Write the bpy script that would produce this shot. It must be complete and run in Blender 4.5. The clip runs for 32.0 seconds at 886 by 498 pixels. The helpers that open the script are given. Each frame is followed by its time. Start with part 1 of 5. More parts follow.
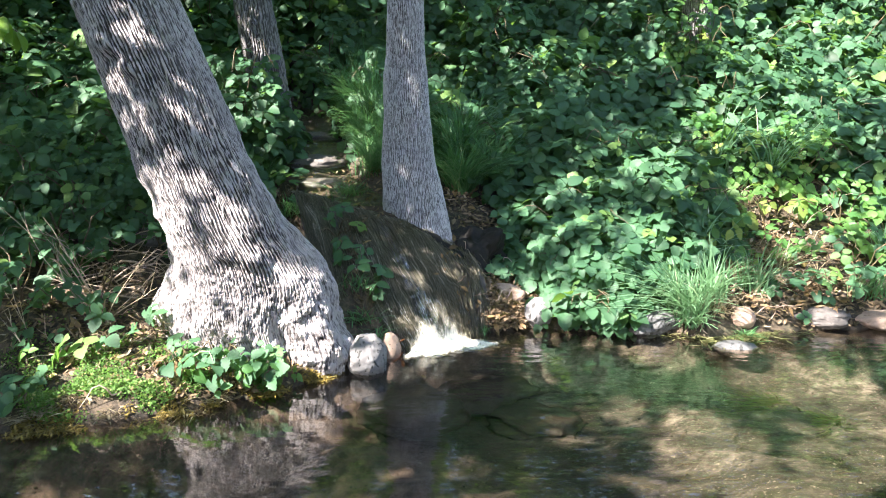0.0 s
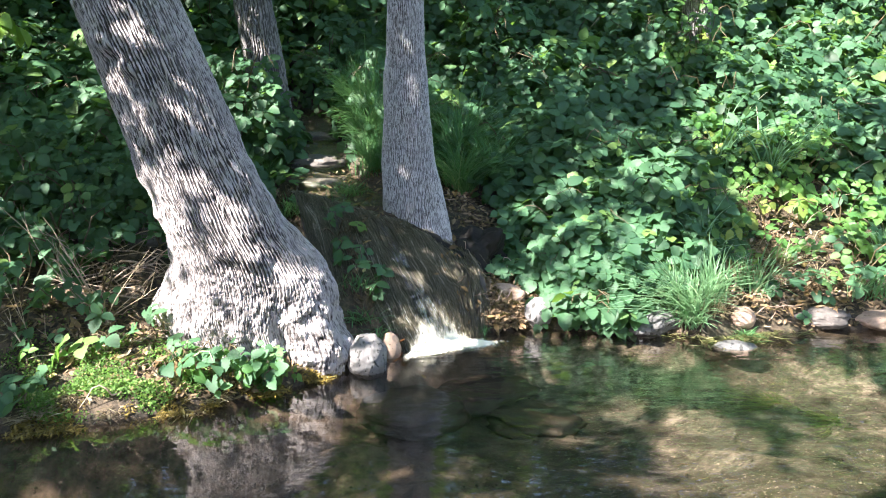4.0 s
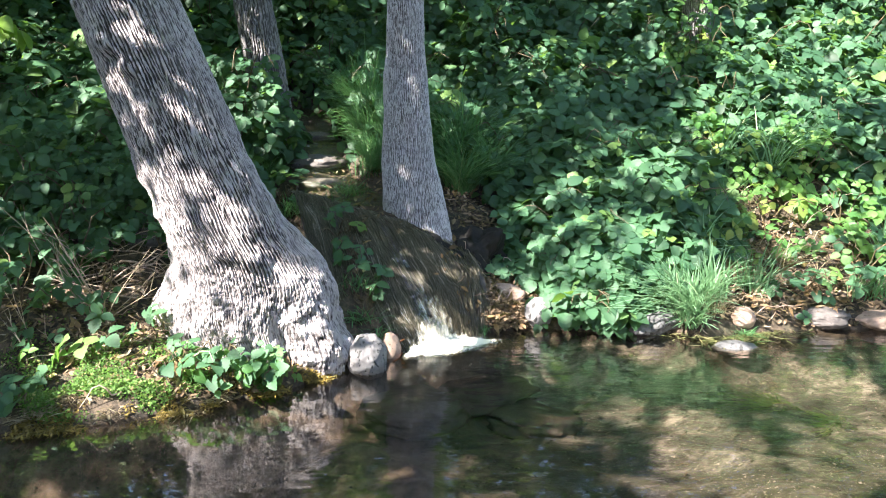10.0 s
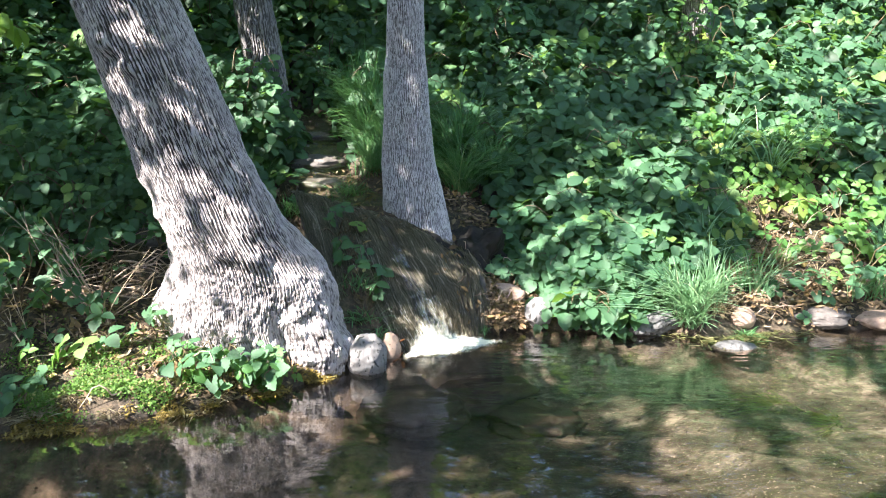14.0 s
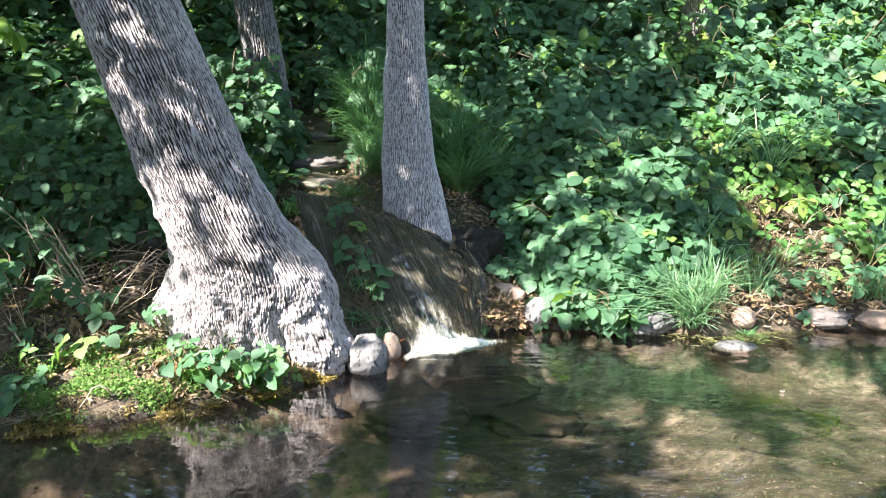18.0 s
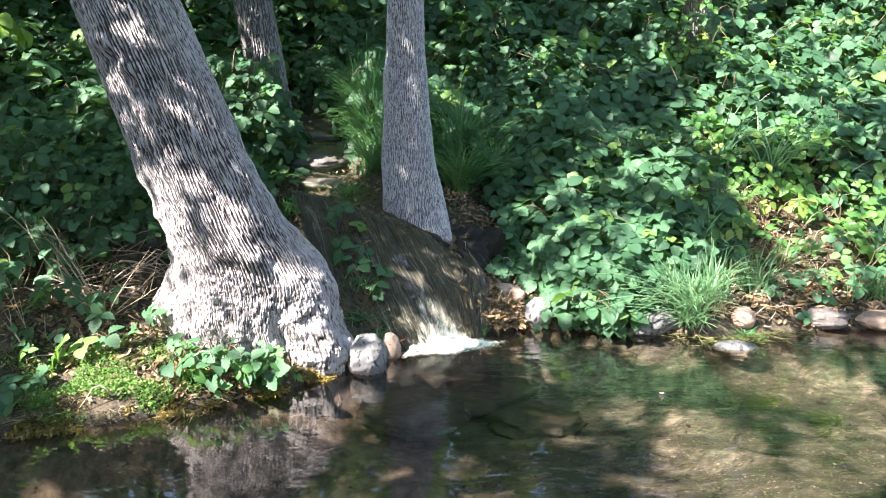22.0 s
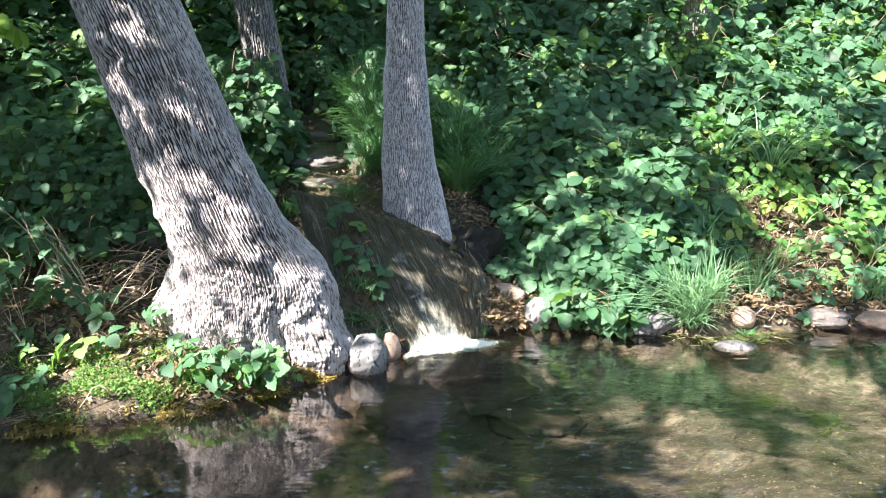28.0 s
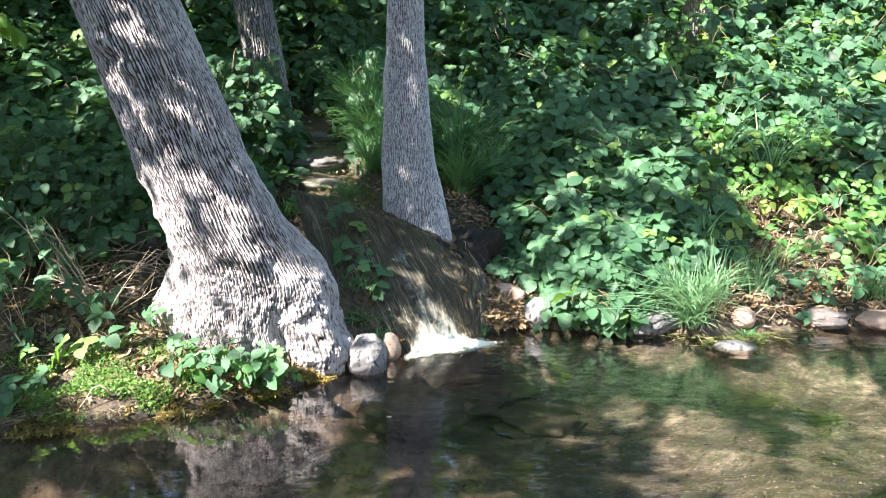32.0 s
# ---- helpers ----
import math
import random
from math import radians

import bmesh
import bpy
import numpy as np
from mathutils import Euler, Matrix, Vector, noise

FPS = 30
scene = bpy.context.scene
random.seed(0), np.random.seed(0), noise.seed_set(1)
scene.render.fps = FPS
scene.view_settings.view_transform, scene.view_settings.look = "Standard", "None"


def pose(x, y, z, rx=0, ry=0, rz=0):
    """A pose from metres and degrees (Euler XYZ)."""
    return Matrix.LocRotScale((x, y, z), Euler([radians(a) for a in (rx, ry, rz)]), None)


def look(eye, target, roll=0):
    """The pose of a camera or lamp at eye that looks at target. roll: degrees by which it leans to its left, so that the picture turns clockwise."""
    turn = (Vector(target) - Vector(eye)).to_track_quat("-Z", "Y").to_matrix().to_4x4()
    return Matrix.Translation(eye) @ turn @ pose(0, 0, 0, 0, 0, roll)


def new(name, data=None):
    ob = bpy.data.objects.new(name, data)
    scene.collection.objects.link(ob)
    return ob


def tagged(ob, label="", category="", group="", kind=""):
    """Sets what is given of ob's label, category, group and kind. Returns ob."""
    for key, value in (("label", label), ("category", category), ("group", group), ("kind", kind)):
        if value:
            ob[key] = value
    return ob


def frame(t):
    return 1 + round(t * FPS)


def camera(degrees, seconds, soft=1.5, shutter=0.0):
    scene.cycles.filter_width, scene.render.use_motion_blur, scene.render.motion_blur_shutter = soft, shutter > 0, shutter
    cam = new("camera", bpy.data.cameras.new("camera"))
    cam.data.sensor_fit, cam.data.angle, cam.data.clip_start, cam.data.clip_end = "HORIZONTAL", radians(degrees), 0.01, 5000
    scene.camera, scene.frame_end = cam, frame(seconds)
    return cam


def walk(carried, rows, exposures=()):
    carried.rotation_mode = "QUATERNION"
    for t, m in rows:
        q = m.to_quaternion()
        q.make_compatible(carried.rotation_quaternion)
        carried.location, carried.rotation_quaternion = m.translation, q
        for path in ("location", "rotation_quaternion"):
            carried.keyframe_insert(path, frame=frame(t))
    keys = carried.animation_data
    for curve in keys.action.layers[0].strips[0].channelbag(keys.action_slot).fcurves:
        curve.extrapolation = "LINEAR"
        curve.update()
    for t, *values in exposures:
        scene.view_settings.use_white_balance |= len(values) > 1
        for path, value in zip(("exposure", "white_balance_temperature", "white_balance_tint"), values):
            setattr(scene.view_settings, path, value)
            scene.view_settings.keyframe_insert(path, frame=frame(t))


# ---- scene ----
cam = camera(62, 32.0, soft=1.1)
EYE = pose(0, 0, 1.35, 78, 0, 0)
walk(cam, [(0.0, EYE), (32.0, EYE)], exposures=[(0.0, 3.21), (32.0, 3.21)])

# ---- light ----
SUN_TURN, SUN_RISE = radians(215), radians(46)
TO_SUN = Vector((math.cos(SUN_TURN) * math.cos(SUN_RISE), math.sin(SUN_TURN) * math.cos(SUN_RISE), math.sin(SUN_RISE)))
SIDE = Vector((-math.sin(SUN_TURN), math.cos(SUN_TURN), 0))
RISE = TO_SUN.cross(SIDE)
world = bpy.data.worlds.new("sky")
scene.world = world
world.use_nodes = True
sky = world.node_tree.nodes.new("ShaderNodeTexSky")
sky.sky_type, sky.sun_disc = "NISHITA", False
sky.sun_elevation, sky.sun_rotation = SUN_RISE, radians(90) - SUN_TURN
back = world.node_tree.nodes["Background"]
back.inputs["Strength"].default_value = 0.088
world.node_tree.links.new(sky.outputs[0], back.inputs["Color"])
sun = new("sun", bpy.data.lights.new("sun", "SUN"))
sun.data.energy, sun.data.angle, sun.data.color = 4.2, radians(0.5), (1.0, 0.95, 0.87)
sun.matrix_world = look(TO_SUN * 20, (0, 0, 0))


# ---- materials ----
def material(name, build):
    m = bpy.data.materials.new(name)
    m.use_nodes = True
    t = m.node_tree
    build(t, t.nodes["Principled BSDF"], t.nodes["Material Output"])
    return m


def node(t, kind, **values):
    n = t.nodes.new("ShaderNode" + kind)
    for k, v in values.items():
        n.inputs[k.replace("_", " ")].default_value = v
    return n


def coords(t, stretch=(1, 1, 1)):
    c = t.nodes.new("ShaderNodeTexCoord")
    m = node(t, "Mapping", Scale=stretch)
    t.links.new(c.outputs["Object"], m.inputs[0])
    return m.outputs[0]


def noise_tex(t, where, scale, detail=5, rough=0.6, warp=0.0):
    n = node(t, "TexNoise", Scale=scale, Detail=detail, Roughness=rough, Distortion=warp)
    t.links.new(where, n.inputs["Vector"])
    return n.outputs["Fac"]


def ramp(t, fac, *stops):
    r = t.nodes.new("ShaderNodeValToRGB")
    e = r.color_ramp.elements
    while len(e) < len(stops):
        e.new(0.5)
    for x, (p, c) in zip(e, stops):
        x.position, x.color = p, (*c, 1)
    t.links.new(fac, r.inputs[0])
    return r.outputs[0]


def blend(t, fac, a, b, how="MIX"):
    m = t.nodes.new("ShaderNodeMix")
    m.data_type, m.blend_type = "RGBA", how
    for value, socket in ((fac, m.inputs[0]), (a, m.inputs[6]), (b, m.inputs[7])):
        if isinstance(value, (int, float)):
            socket.default_value = value
        elif isinstance(value, tuple):
            socket.default_value = (*value, 1)
        else:
            t.links.new(value, socket)
    return m.outputs[2]


def bump(t, height, strength, distance, under=None):
    b = node(t, "Bump", Strength=strength, Distance=distance)
    t.links.new(height, b.inputs["Height"])
    if under:
        t.links.new(under, b.inputs["Normal"])
    return b.outputs[0]


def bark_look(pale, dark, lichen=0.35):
    """Furrowed bark: the mesh carries how far each spot lies up its ridge; furrows are dark, ridge tops pale."""
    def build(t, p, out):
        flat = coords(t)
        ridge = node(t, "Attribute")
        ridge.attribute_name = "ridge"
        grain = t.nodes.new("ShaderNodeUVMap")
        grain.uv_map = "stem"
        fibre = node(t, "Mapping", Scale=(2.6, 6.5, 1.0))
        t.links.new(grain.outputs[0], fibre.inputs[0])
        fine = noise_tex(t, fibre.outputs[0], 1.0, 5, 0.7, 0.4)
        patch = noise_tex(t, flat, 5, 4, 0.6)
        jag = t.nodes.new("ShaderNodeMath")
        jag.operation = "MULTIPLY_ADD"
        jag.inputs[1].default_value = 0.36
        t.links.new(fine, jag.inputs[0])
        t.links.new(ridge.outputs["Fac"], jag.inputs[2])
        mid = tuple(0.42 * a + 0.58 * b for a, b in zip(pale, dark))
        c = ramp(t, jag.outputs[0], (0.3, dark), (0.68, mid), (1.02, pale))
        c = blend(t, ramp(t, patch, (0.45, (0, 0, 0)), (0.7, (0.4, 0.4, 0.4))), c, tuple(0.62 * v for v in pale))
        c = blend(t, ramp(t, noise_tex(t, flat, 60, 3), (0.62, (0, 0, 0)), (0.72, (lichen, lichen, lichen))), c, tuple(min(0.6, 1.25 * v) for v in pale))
        t.links.new(c, p.inputs["Base Color"])
        p.inputs["Roughness"].default_value = 0.88
        p.inputs["Specular IOR Level"].default_value = 0.25
        n = bump(t, jag.outputs[0], 0.6, 0.006)
        t.links.new(bump(t, fine, 0.5, 0.003, n), p.inputs["Normal"])
    return build


def leaf_look(deep, bright, sallow, gloss=0.55, shine=(0.24, 0.46, 0.05), through_light=0.35, random_of="ObjectInfo"):
    """A thin leaf: colour varies from leaf to leaf, veins and blotches within it, light shines through."""
    def build(t, p, out):
        if random_of == "ObjectInfo":
            r = t.nodes.new("ShaderNodeObjectInfo").outputs["Random"]
        else:
            r = t.nodes.new("ShaderNodeNewGeometry").outputs["Random Per Island"]
        c = ramp(t, r, (0.0, deep), (0.45, tuple((a + b) / 2 for a, b in zip(deep, bright))), (0.9, bright), (0.975, sallow))
        spots = noise_tex(t, coords(t), 70, 4, 0.7)
        c = blend(t, ramp(t, spots, (0.35, (0.35, 0.35, 0.35)), (0.6, (0, 0, 0))), c, tuple(v * 0.55 for v in deep))
        t.links.new(c, p.inputs["Base Color"])
        p.inputs["Roughness"].default_value = gloss
        p.inputs["Specular IOR Level"].default_value = 0.32
        t.links.new(bump(t, spots, 0.35, 0.003), p.inputs["Normal"])
        thin = t.nodes.new("ShaderNodeBsdfTranslucent")
        t.links.new(blend(t, 0.6, c, shine), thin.inputs["Color"])
        mix = t.nodes.new("ShaderNodeMixShader")
        mix.inputs[0].default_value = through_light
        t.links.new(p.outputs[0], mix.inputs[1])
        t.links.new(thin.outputs[0], mix.inputs[2])
        t.links.new(mix.outputs[0], out.inputs["Surface"])
    return build


def stone_look(a, b, wet=0.75, pits=0.0, shine=0.5):
    def build(t, p, out):
        p.inputs["Specular IOR Level"].default_value = shine
        w = coords(t)
        c = ramp(t, noise_tex(t, w, 9, 6, 0.7), (0.35, a), (0.65, b))
        c = blend(t, ramp(t, noise_tex(t, w, 42, 2), (0.66, (0, 0, 0)), (0.7, (0.85, 0.85, 0.85))), c, tuple(v * 0.35 for v in a))
        if pits:
            c = blend(t, ramp(t, noise_tex(t, coords(t, (1, 1, 0.6)), 48, 1, 0.4), (0.6, (0, 0, 0)), (0.64, (pits, pits, pits))), c, tuple(v * 0.15 for v in a))
        t.links.new(c, p.inputs["Base Color"])
        p.inputs["Roughness"].default_value = wet
        t.links.new(bump(t, noise_tex(t, w, 45, 6, 0.7), 0.6, 0.012), p.inputs["Normal"])
    return build


def earth(t, p, out):
    w = coords(t)
    c = ramp(t, noise_tex(t, w, 6, 6, 0.7), (0.32, (0.014, 0.010, 0.007)), (0.55, (0.045, 0.031, 0.02)), (0.7, (0.10, 0.07, 0.046)))
    c = blend(t, ramp(t, noise_tex(t, w, 45, 5, 0.7), (0.5, (0, 0, 0)), (0.68, (0.7, 0.7, 0.7))), c, (0.18, 0.12, 0.075))
    c = blend(t, ramp(t, noise_tex(t, w, 3.2, 4, 0.6), (0.52, (0, 0, 0)), (0.66, (0.3, 0.3, 0.3))), c, (0.05, 0.065, 0.025))
    # the bed of the stream: silt and algae, below the water's level
    geo = t.nodes.new("ShaderNodeNewGeometry")
    split = t.nodes.new("ShaderNodeSeparateXYZ")
    t.links.new(geo.outputs["Position"], split.inputs[0])
    under = node(t, "MapRange", From_Min=-0.05, From_Max=0.0, To_Min=1.0, To_Max=0.0)
    t.links.new(split.outputs["Z"], under.inputs["Value"])
    long = coords(t, (0.45, 1, 1))
    silt = ramp(t, noise_tex(t, long, 2.6, 6, 0.65, 0.3), (0.36, (0.024, 0.02, 0.017)), (0.5, (0.08, 0.068, 0.056)), (0.64, (0.31, 0.272, 0.232)))
    silt = blend(t, ramp(t, noise_tex(t, long, 34, 5, 0.75), (0.42, (0, 0, 0)), (0.6, (0.75, 0.75, 0.75))), silt, (0.025, 0.022, 0.016))
    silt = blend(t, ramp(t, noise_tex(t, long, 11, 6, 0.7, 0.8), (0.44, (0, 0, 0)), (0.57, (0.78, 0.78, 0.78))), silt, (0.02, 0.018, 0.012))
    silt = blend(t, ramp(t, noise_tex(t, long, 90, 4, 0.8), (0.58, (0, 0, 0)), (0.66, (0.6, 0.6, 0.6))), silt, (0.4, 0.35, 0.28))
    silt = blend(t, ramp(t, noise_tex(t, long, 2.1, 3), (0.6, (0, 0, 0)), (0.74, (0.35, 0.35, 0.35))), silt, (0.05, 0.055, 0.026))
    # brown leaf mud with the leaning tree's shade painted in, clean silt in the current
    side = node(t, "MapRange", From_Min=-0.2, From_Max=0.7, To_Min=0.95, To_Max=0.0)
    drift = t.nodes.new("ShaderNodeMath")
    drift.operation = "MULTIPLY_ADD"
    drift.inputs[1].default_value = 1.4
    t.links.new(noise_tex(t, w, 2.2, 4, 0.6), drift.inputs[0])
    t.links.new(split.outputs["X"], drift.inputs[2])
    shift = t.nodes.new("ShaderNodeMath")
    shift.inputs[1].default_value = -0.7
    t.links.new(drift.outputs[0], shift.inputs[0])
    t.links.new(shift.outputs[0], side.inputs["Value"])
    shaded_mud = ramp(t, noise_tex(t, w, 14, 5, 0.7), (0.36, (0.03, 0.022, 0.018)), (0.62, (0.16, 0.118, 0.095)))
    silt = blend(t, side.outputs[0], silt, shaded_mud)
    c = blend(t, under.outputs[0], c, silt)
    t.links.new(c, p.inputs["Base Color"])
    p.inputs["Roughness"].default_value = 0.85
    t.links.new(bump(t, noise_tex(t, w, 38, 6, 0.75), 0.8, 0.02), p.inputs["Normal"])


def clear_water(ripples, tint, rough=0.03, mirror=0.93):
    """Clear water: gloss by Fresnel over a tinted, see-through body, with ripples."""
    def build(t, p, out):
        long = coords(t, (0.55, 1.0, 1.0))
        a = noise_tex(t, long, 9, 2, 0.5, 0.6)
        b = noise_tex(t, coords(t, (0.2, 1.0, 1.0)), 19, 2, 0.5, 0.4)
        geo = t.nodes.new("ShaderNodeNewGeometry")
        split = t.nodes.new("ShaderNodeSeparateXYZ")
        t.links.new(geo.outputs["Position"], split.inputs[0])
        calm = node(t, "MapRange", From_Min=-1.0, From_Max=0.5, To_Min=0.3, To_Max=1.35)
        t.links.new(split.outputs["X"], calm.inputs["Value"])
        heights = []
        for h in (a, b):
            m = t.nodes.new("ShaderNodeMath")
            m.operation = "MULTIPLY"
            t.links.new(h, m.inputs[0])
            t.links.new(calm.outputs[0], m.inputs[1])
            heights.append(m.outputs[0])
        n = bump(t, heights[1], ripples * 1.3, 0.005, bump(t, heights[0], ripples * 0.6, 0.02))
        gloss = node(t, "BsdfGlossy", Color=(1, 1, 1, 1), Roughness=rough)
        clear = node(t, "BsdfTransparent", Color=(*tint, 1))
        face = node(t, "LayerWeight", Blend=0.5)
        power = t.nodes.new("ShaderNodeMath")
        power.operation = "POWER"
        power.inputs[1].default_value = 4.0
        f = t.nodes.new("ShaderNodeMath")
        f.operation = "MULTIPLY_ADD"
        f.inputs[1].default_value, f.inputs[2].default_value = mirror, 0.06
        t.links.new(face.outputs["Facing"], power.inputs[0])
        t.links.new(power.outputs[0], f.inputs[0])
        mix = t.nodes.new("ShaderNodeMixShader")
        t.links.new(n, gloss.inputs["Normal"])
        t.links.new(n, face.inputs["Normal"])
        t.links.new(f.outputs[0], mix.inputs[0])
        t.links.new(clear.outputs[0], mix.inputs[1])
        t.links.new(gloss.outputs[0], mix.inputs[2])
        t.links.new(mix.outputs[0], out.inputs["Surface"])
    return build


def veil(thick):
    """A broken veil of white water: torn along its flow, thinning out away from its middle."""
    def build(t, p, out):
        c = t.nodes.new("ShaderNodeTexCoord")
        streak = node(t, "Mapping", Scale=(60, 60, 16))
        t.links.new(c.outputs["Object"], streak.inputs[0])
        n = noise_tex(t, streak.outputs[0], 1.0, 4, 0.65, 0.4)
        size = t.nodes.new("ShaderNodeVectorMath")
        size.operation = "LENGTH"
        t.links.new(c.outputs["Object"], size.inputs[0])
        thin = node(t, "MapRange", From_Min=0.0, From_Max=0.11, To_Min=thick, To_Max=-0.42)
        t.links.new(size.outputs["Value"], thin.inputs["Value"])
        add = t.nodes.new("ShaderNodeMath")
        t.links.new(n, add.inputs[0])
        t.links.new(thin.outputs[0], add.inputs[1])
        cover = ramp(t, add.outputs[0], (0.38, (0, 0, 0)), (1.15, (0.8, 0.8, 0.8)))
        p.inputs["Base Color"].default_value = (0.84, 0.86, 0.84, 1)
        p.inputs["Roughness"].default_value = 0.5
        t.links.new(bump(t, n, 0.6, 0.01), p.inputs["Normal"])
        clear = node(t, "BsdfTransparent")
        mix = t.nodes.new("ShaderNodeMixShader")
        t.links.new(cover, mix.inputs[0])
        t.links.new(clear.outputs[0], mix.inputs[1])
        t.links.new(p.outputs[0], mix.inputs[2])
        t.links.new(mix.outputs[0], out.inputs["Surface"])
    return build


def fan_water(t, p, out):
    """Aerated water: as thick as the mesh says, torn into strings along its flow."""
    thick = node(t, "Attribute")
    thick.attribute_name = "cover"
    n = noise_tex(t, coords(t, (60, 16, 16)), 1.0, 4, 0.6, 0.4)
    add = t.nodes.new("ShaderNodeMath")
    add.operation = "MULTIPLY_ADD"
    add.inputs[1].default_value = 1.4
    t.links.new(thick.outputs["Fac"], add.inputs[0])
    t.links.new(n, add.inputs[2])
    cover = ramp(t, add.outputs[0], (0.5, (0, 0, 0)), (0.85, (0.4, 0.4, 0.4)), (1.0, (0.92, 0.92, 0.92)))
    p.inputs["Base Color"].default_value = (0.88, 0.82, 0.70, 1)
    p.inputs["Roughness"].default_value = 0.45
    t.links.new(bump(t, n, 0.5, 0.008), p.inputs["Normal"])
    clear = node(t, "BsdfTransparent")
    mix = t.nodes.new("ShaderNodeMixShader")
    t.links.new(cover, mix.inputs[0])
    t.links.new(clear.outputs[0], mix.inputs[1])
    t.links.new(p.outputs[0], mix.inputs[2])
    t.links.new(mix.outputs[0], out.inputs["Surface"])


def plain(colour, rough=0.7, bumpy=0.4, vary=0.4, scale=40):
    def build(t, p, out):
        w = coords(t)
        f = noise_tex(t, w, scale, 5, 0.7)
        c = ramp(t, f, (0.3, tuple(v * (1 - vary) for v in colour)), (0.7, tuple(min(1, v * (1 + vary)) for v in colour)))
        t.links.new(c, p.inputs["Base Color"])
        p.inputs["Roughness"].default_value = rough
        t.links.new(bump(t, f, bumpy, 0.004), p.inputs["Normal"])
    return build


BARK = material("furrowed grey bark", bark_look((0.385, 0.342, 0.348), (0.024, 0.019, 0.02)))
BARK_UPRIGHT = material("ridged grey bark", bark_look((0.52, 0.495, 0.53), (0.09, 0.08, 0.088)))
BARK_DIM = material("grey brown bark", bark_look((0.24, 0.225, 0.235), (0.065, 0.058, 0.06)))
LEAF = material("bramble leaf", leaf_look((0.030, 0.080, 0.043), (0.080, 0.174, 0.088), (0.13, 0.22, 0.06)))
# darker copy of LEAF: shade inside the bush painted into the fill foliage
SHADED_LEAVES = material("shaded bramble leaves", leaf_look((0.014, 0.040, 0.021), (0.058, 0.132, 0.066), (0.13, 0.2, 0.05), random_of="Island"))
CROWN_LEAVES = material("tree leaves", leaf_look((0.04, 0.10, 0.02), (0.10, 0.2, 0.035), (0.25, 0.27, 0.05), random_of="Island"))
WOOD_LEAVES = material("dark wood leaves", leaf_look((0.018, 0.045, 0.014), (0.05, 0.1, 0.03), (0.11, 0.12, 0.04), random_of="Island"))
FRESH = material("fresh leaf", leaf_look((0.12, 0.22, 0.03), (0.2, 0.32, 0.05), (0.26, 0.34, 0.07), 0.4, through_light=0.5))
# brighter, yellower copy of LEAF: sunlight painted into the leaf colour
LIT_LEAF = material("sunlit bramble leaf", leaf_look((0.055, 0.145, 0.045), (0.12, 0.24, 0.06), (0.24, 0.29, 0.07), 0.4, (0.34, 0.54, 0.09), 0.4))
GRASS = material("grass", leaf_look((0.05, 0.14, 0.055), (0.13, 0.28, 0.11), (0.3, 0.36, 0.18), 0.4, (0.2, 0.42, 0.13), random_of="Island"))
MOSS = material("moss leaves", leaf_look((0.022, 0.055, 0.012), (0.12, 0.235, 0.045), (0.3, 0.27, 0.1), 0.6, random_of="Island"))
ALGAE = material("golden algae", leaf_look((0.07, 0.055, 0.015), (0.26, 0.18, 0.045), (0.34, 0.27, 0.1), 0.45, (0.35, 0.25, 0.05), 0.2, random_of="Island"))
STRAW = material("wet straw and roots", leaf_look((0.016, 0.013, 0.010), (0.16, 0.14, 0.1), (0.40, 0.37, 0.29), 0.3, through_light=0.1, random_of="Island"))
HAY = material("dry grass", leaf_look((0.16, 0.12, 0.07), (0.4, 0.33, 0.22), (0.5, 0.44, 0.32), 0.6, (0.4, 0.33, 0.2), 0.2, random_of="Island"))
WEED = material("water weed", leaf_look((0.02, 0.035, 0.01), (0.07, 0.09, 0.03), (0.14, 0.14, 0.06), 0.5, random_of="Island"))
DRY_LEAF = material("fallen leaf", leaf_look((0.09, 0.05, 0.025), (0.36, 0.22, 0.11), (0.5, 0.42, 0.16), 0.7, through_light=0.15))
PALE_LEAF = material("pale drifting leaf", leaf_look((0.5, 0.47, 0.38), (0.62, 0.58, 0.48), (0.62, 0.56, 0.4), 0.5, (0.6, 0.55, 0.4), 0.2))
LITTER = material("leaf litter", leaf_look((0.07, 0.045, 0.03), (0.27, 0.175, 0.11), (0.42, 0.34, 0.245), 0.75, through_light=0.12, random_of="Island"))
TWIG = material("dry twig", plain((0.31, 0.23, 0.175), 0.8))
PALE_GRASS = material("pale arching grass", leaf_look((0.11, 0.22, 0.11), (0.24, 0.4, 0.23), (0.5, 0.5, 0.36), 0.4, (0.34, 0.56, 0.28), 0.4, random_of="Island"))
STALK = material("dry stalk", plain((0.32, 0.25, 0.175), 0.75))
RUSSET = material("russet leaf", leaf_look((0.2, 0.08, 0.035), (0.3, 0.12, 0.055), (0.3, 0.16, 0.08), 0.6, (0.5, 0.2, 0.05), 0.2))
CANE = material("bramble cane", plain((0.085, 0.06, 0.03), 0.6))
PALE_STONE = material("pale pitted stone", stone_look((0.12, 0.11, 0.113), (0.22, 0.205, 0.207), pits=0.9))
GREY_STONE = material("grey stone", stone_look((0.045, 0.044, 0.046), (0.13, 0.125, 0.13), pits=0.7))
BROWN_STONE = material("brown stone", stone_look((0.2, 0.13, 0.1), (0.38, 0.27, 0.21)))
DARK_STONE = material("dark wet stone", stone_look((0.035, 0.032, 0.03), (0.11, 0.095, 0.08), 0.35))
EARTH = material("earth and silt", earth)
WATER = material("clear stream water", clear_water(0.30, (0.72, 0.68, 0.62)))
RILL = material("running water", clear_water(0.5, (0.86, 0.86, 0.82), 0.22, 0.4))
LONG_STONE = material("grey brown stone", stone_look((0.035, 0.03, 0.029), (0.105, 0.088, 0.083)))
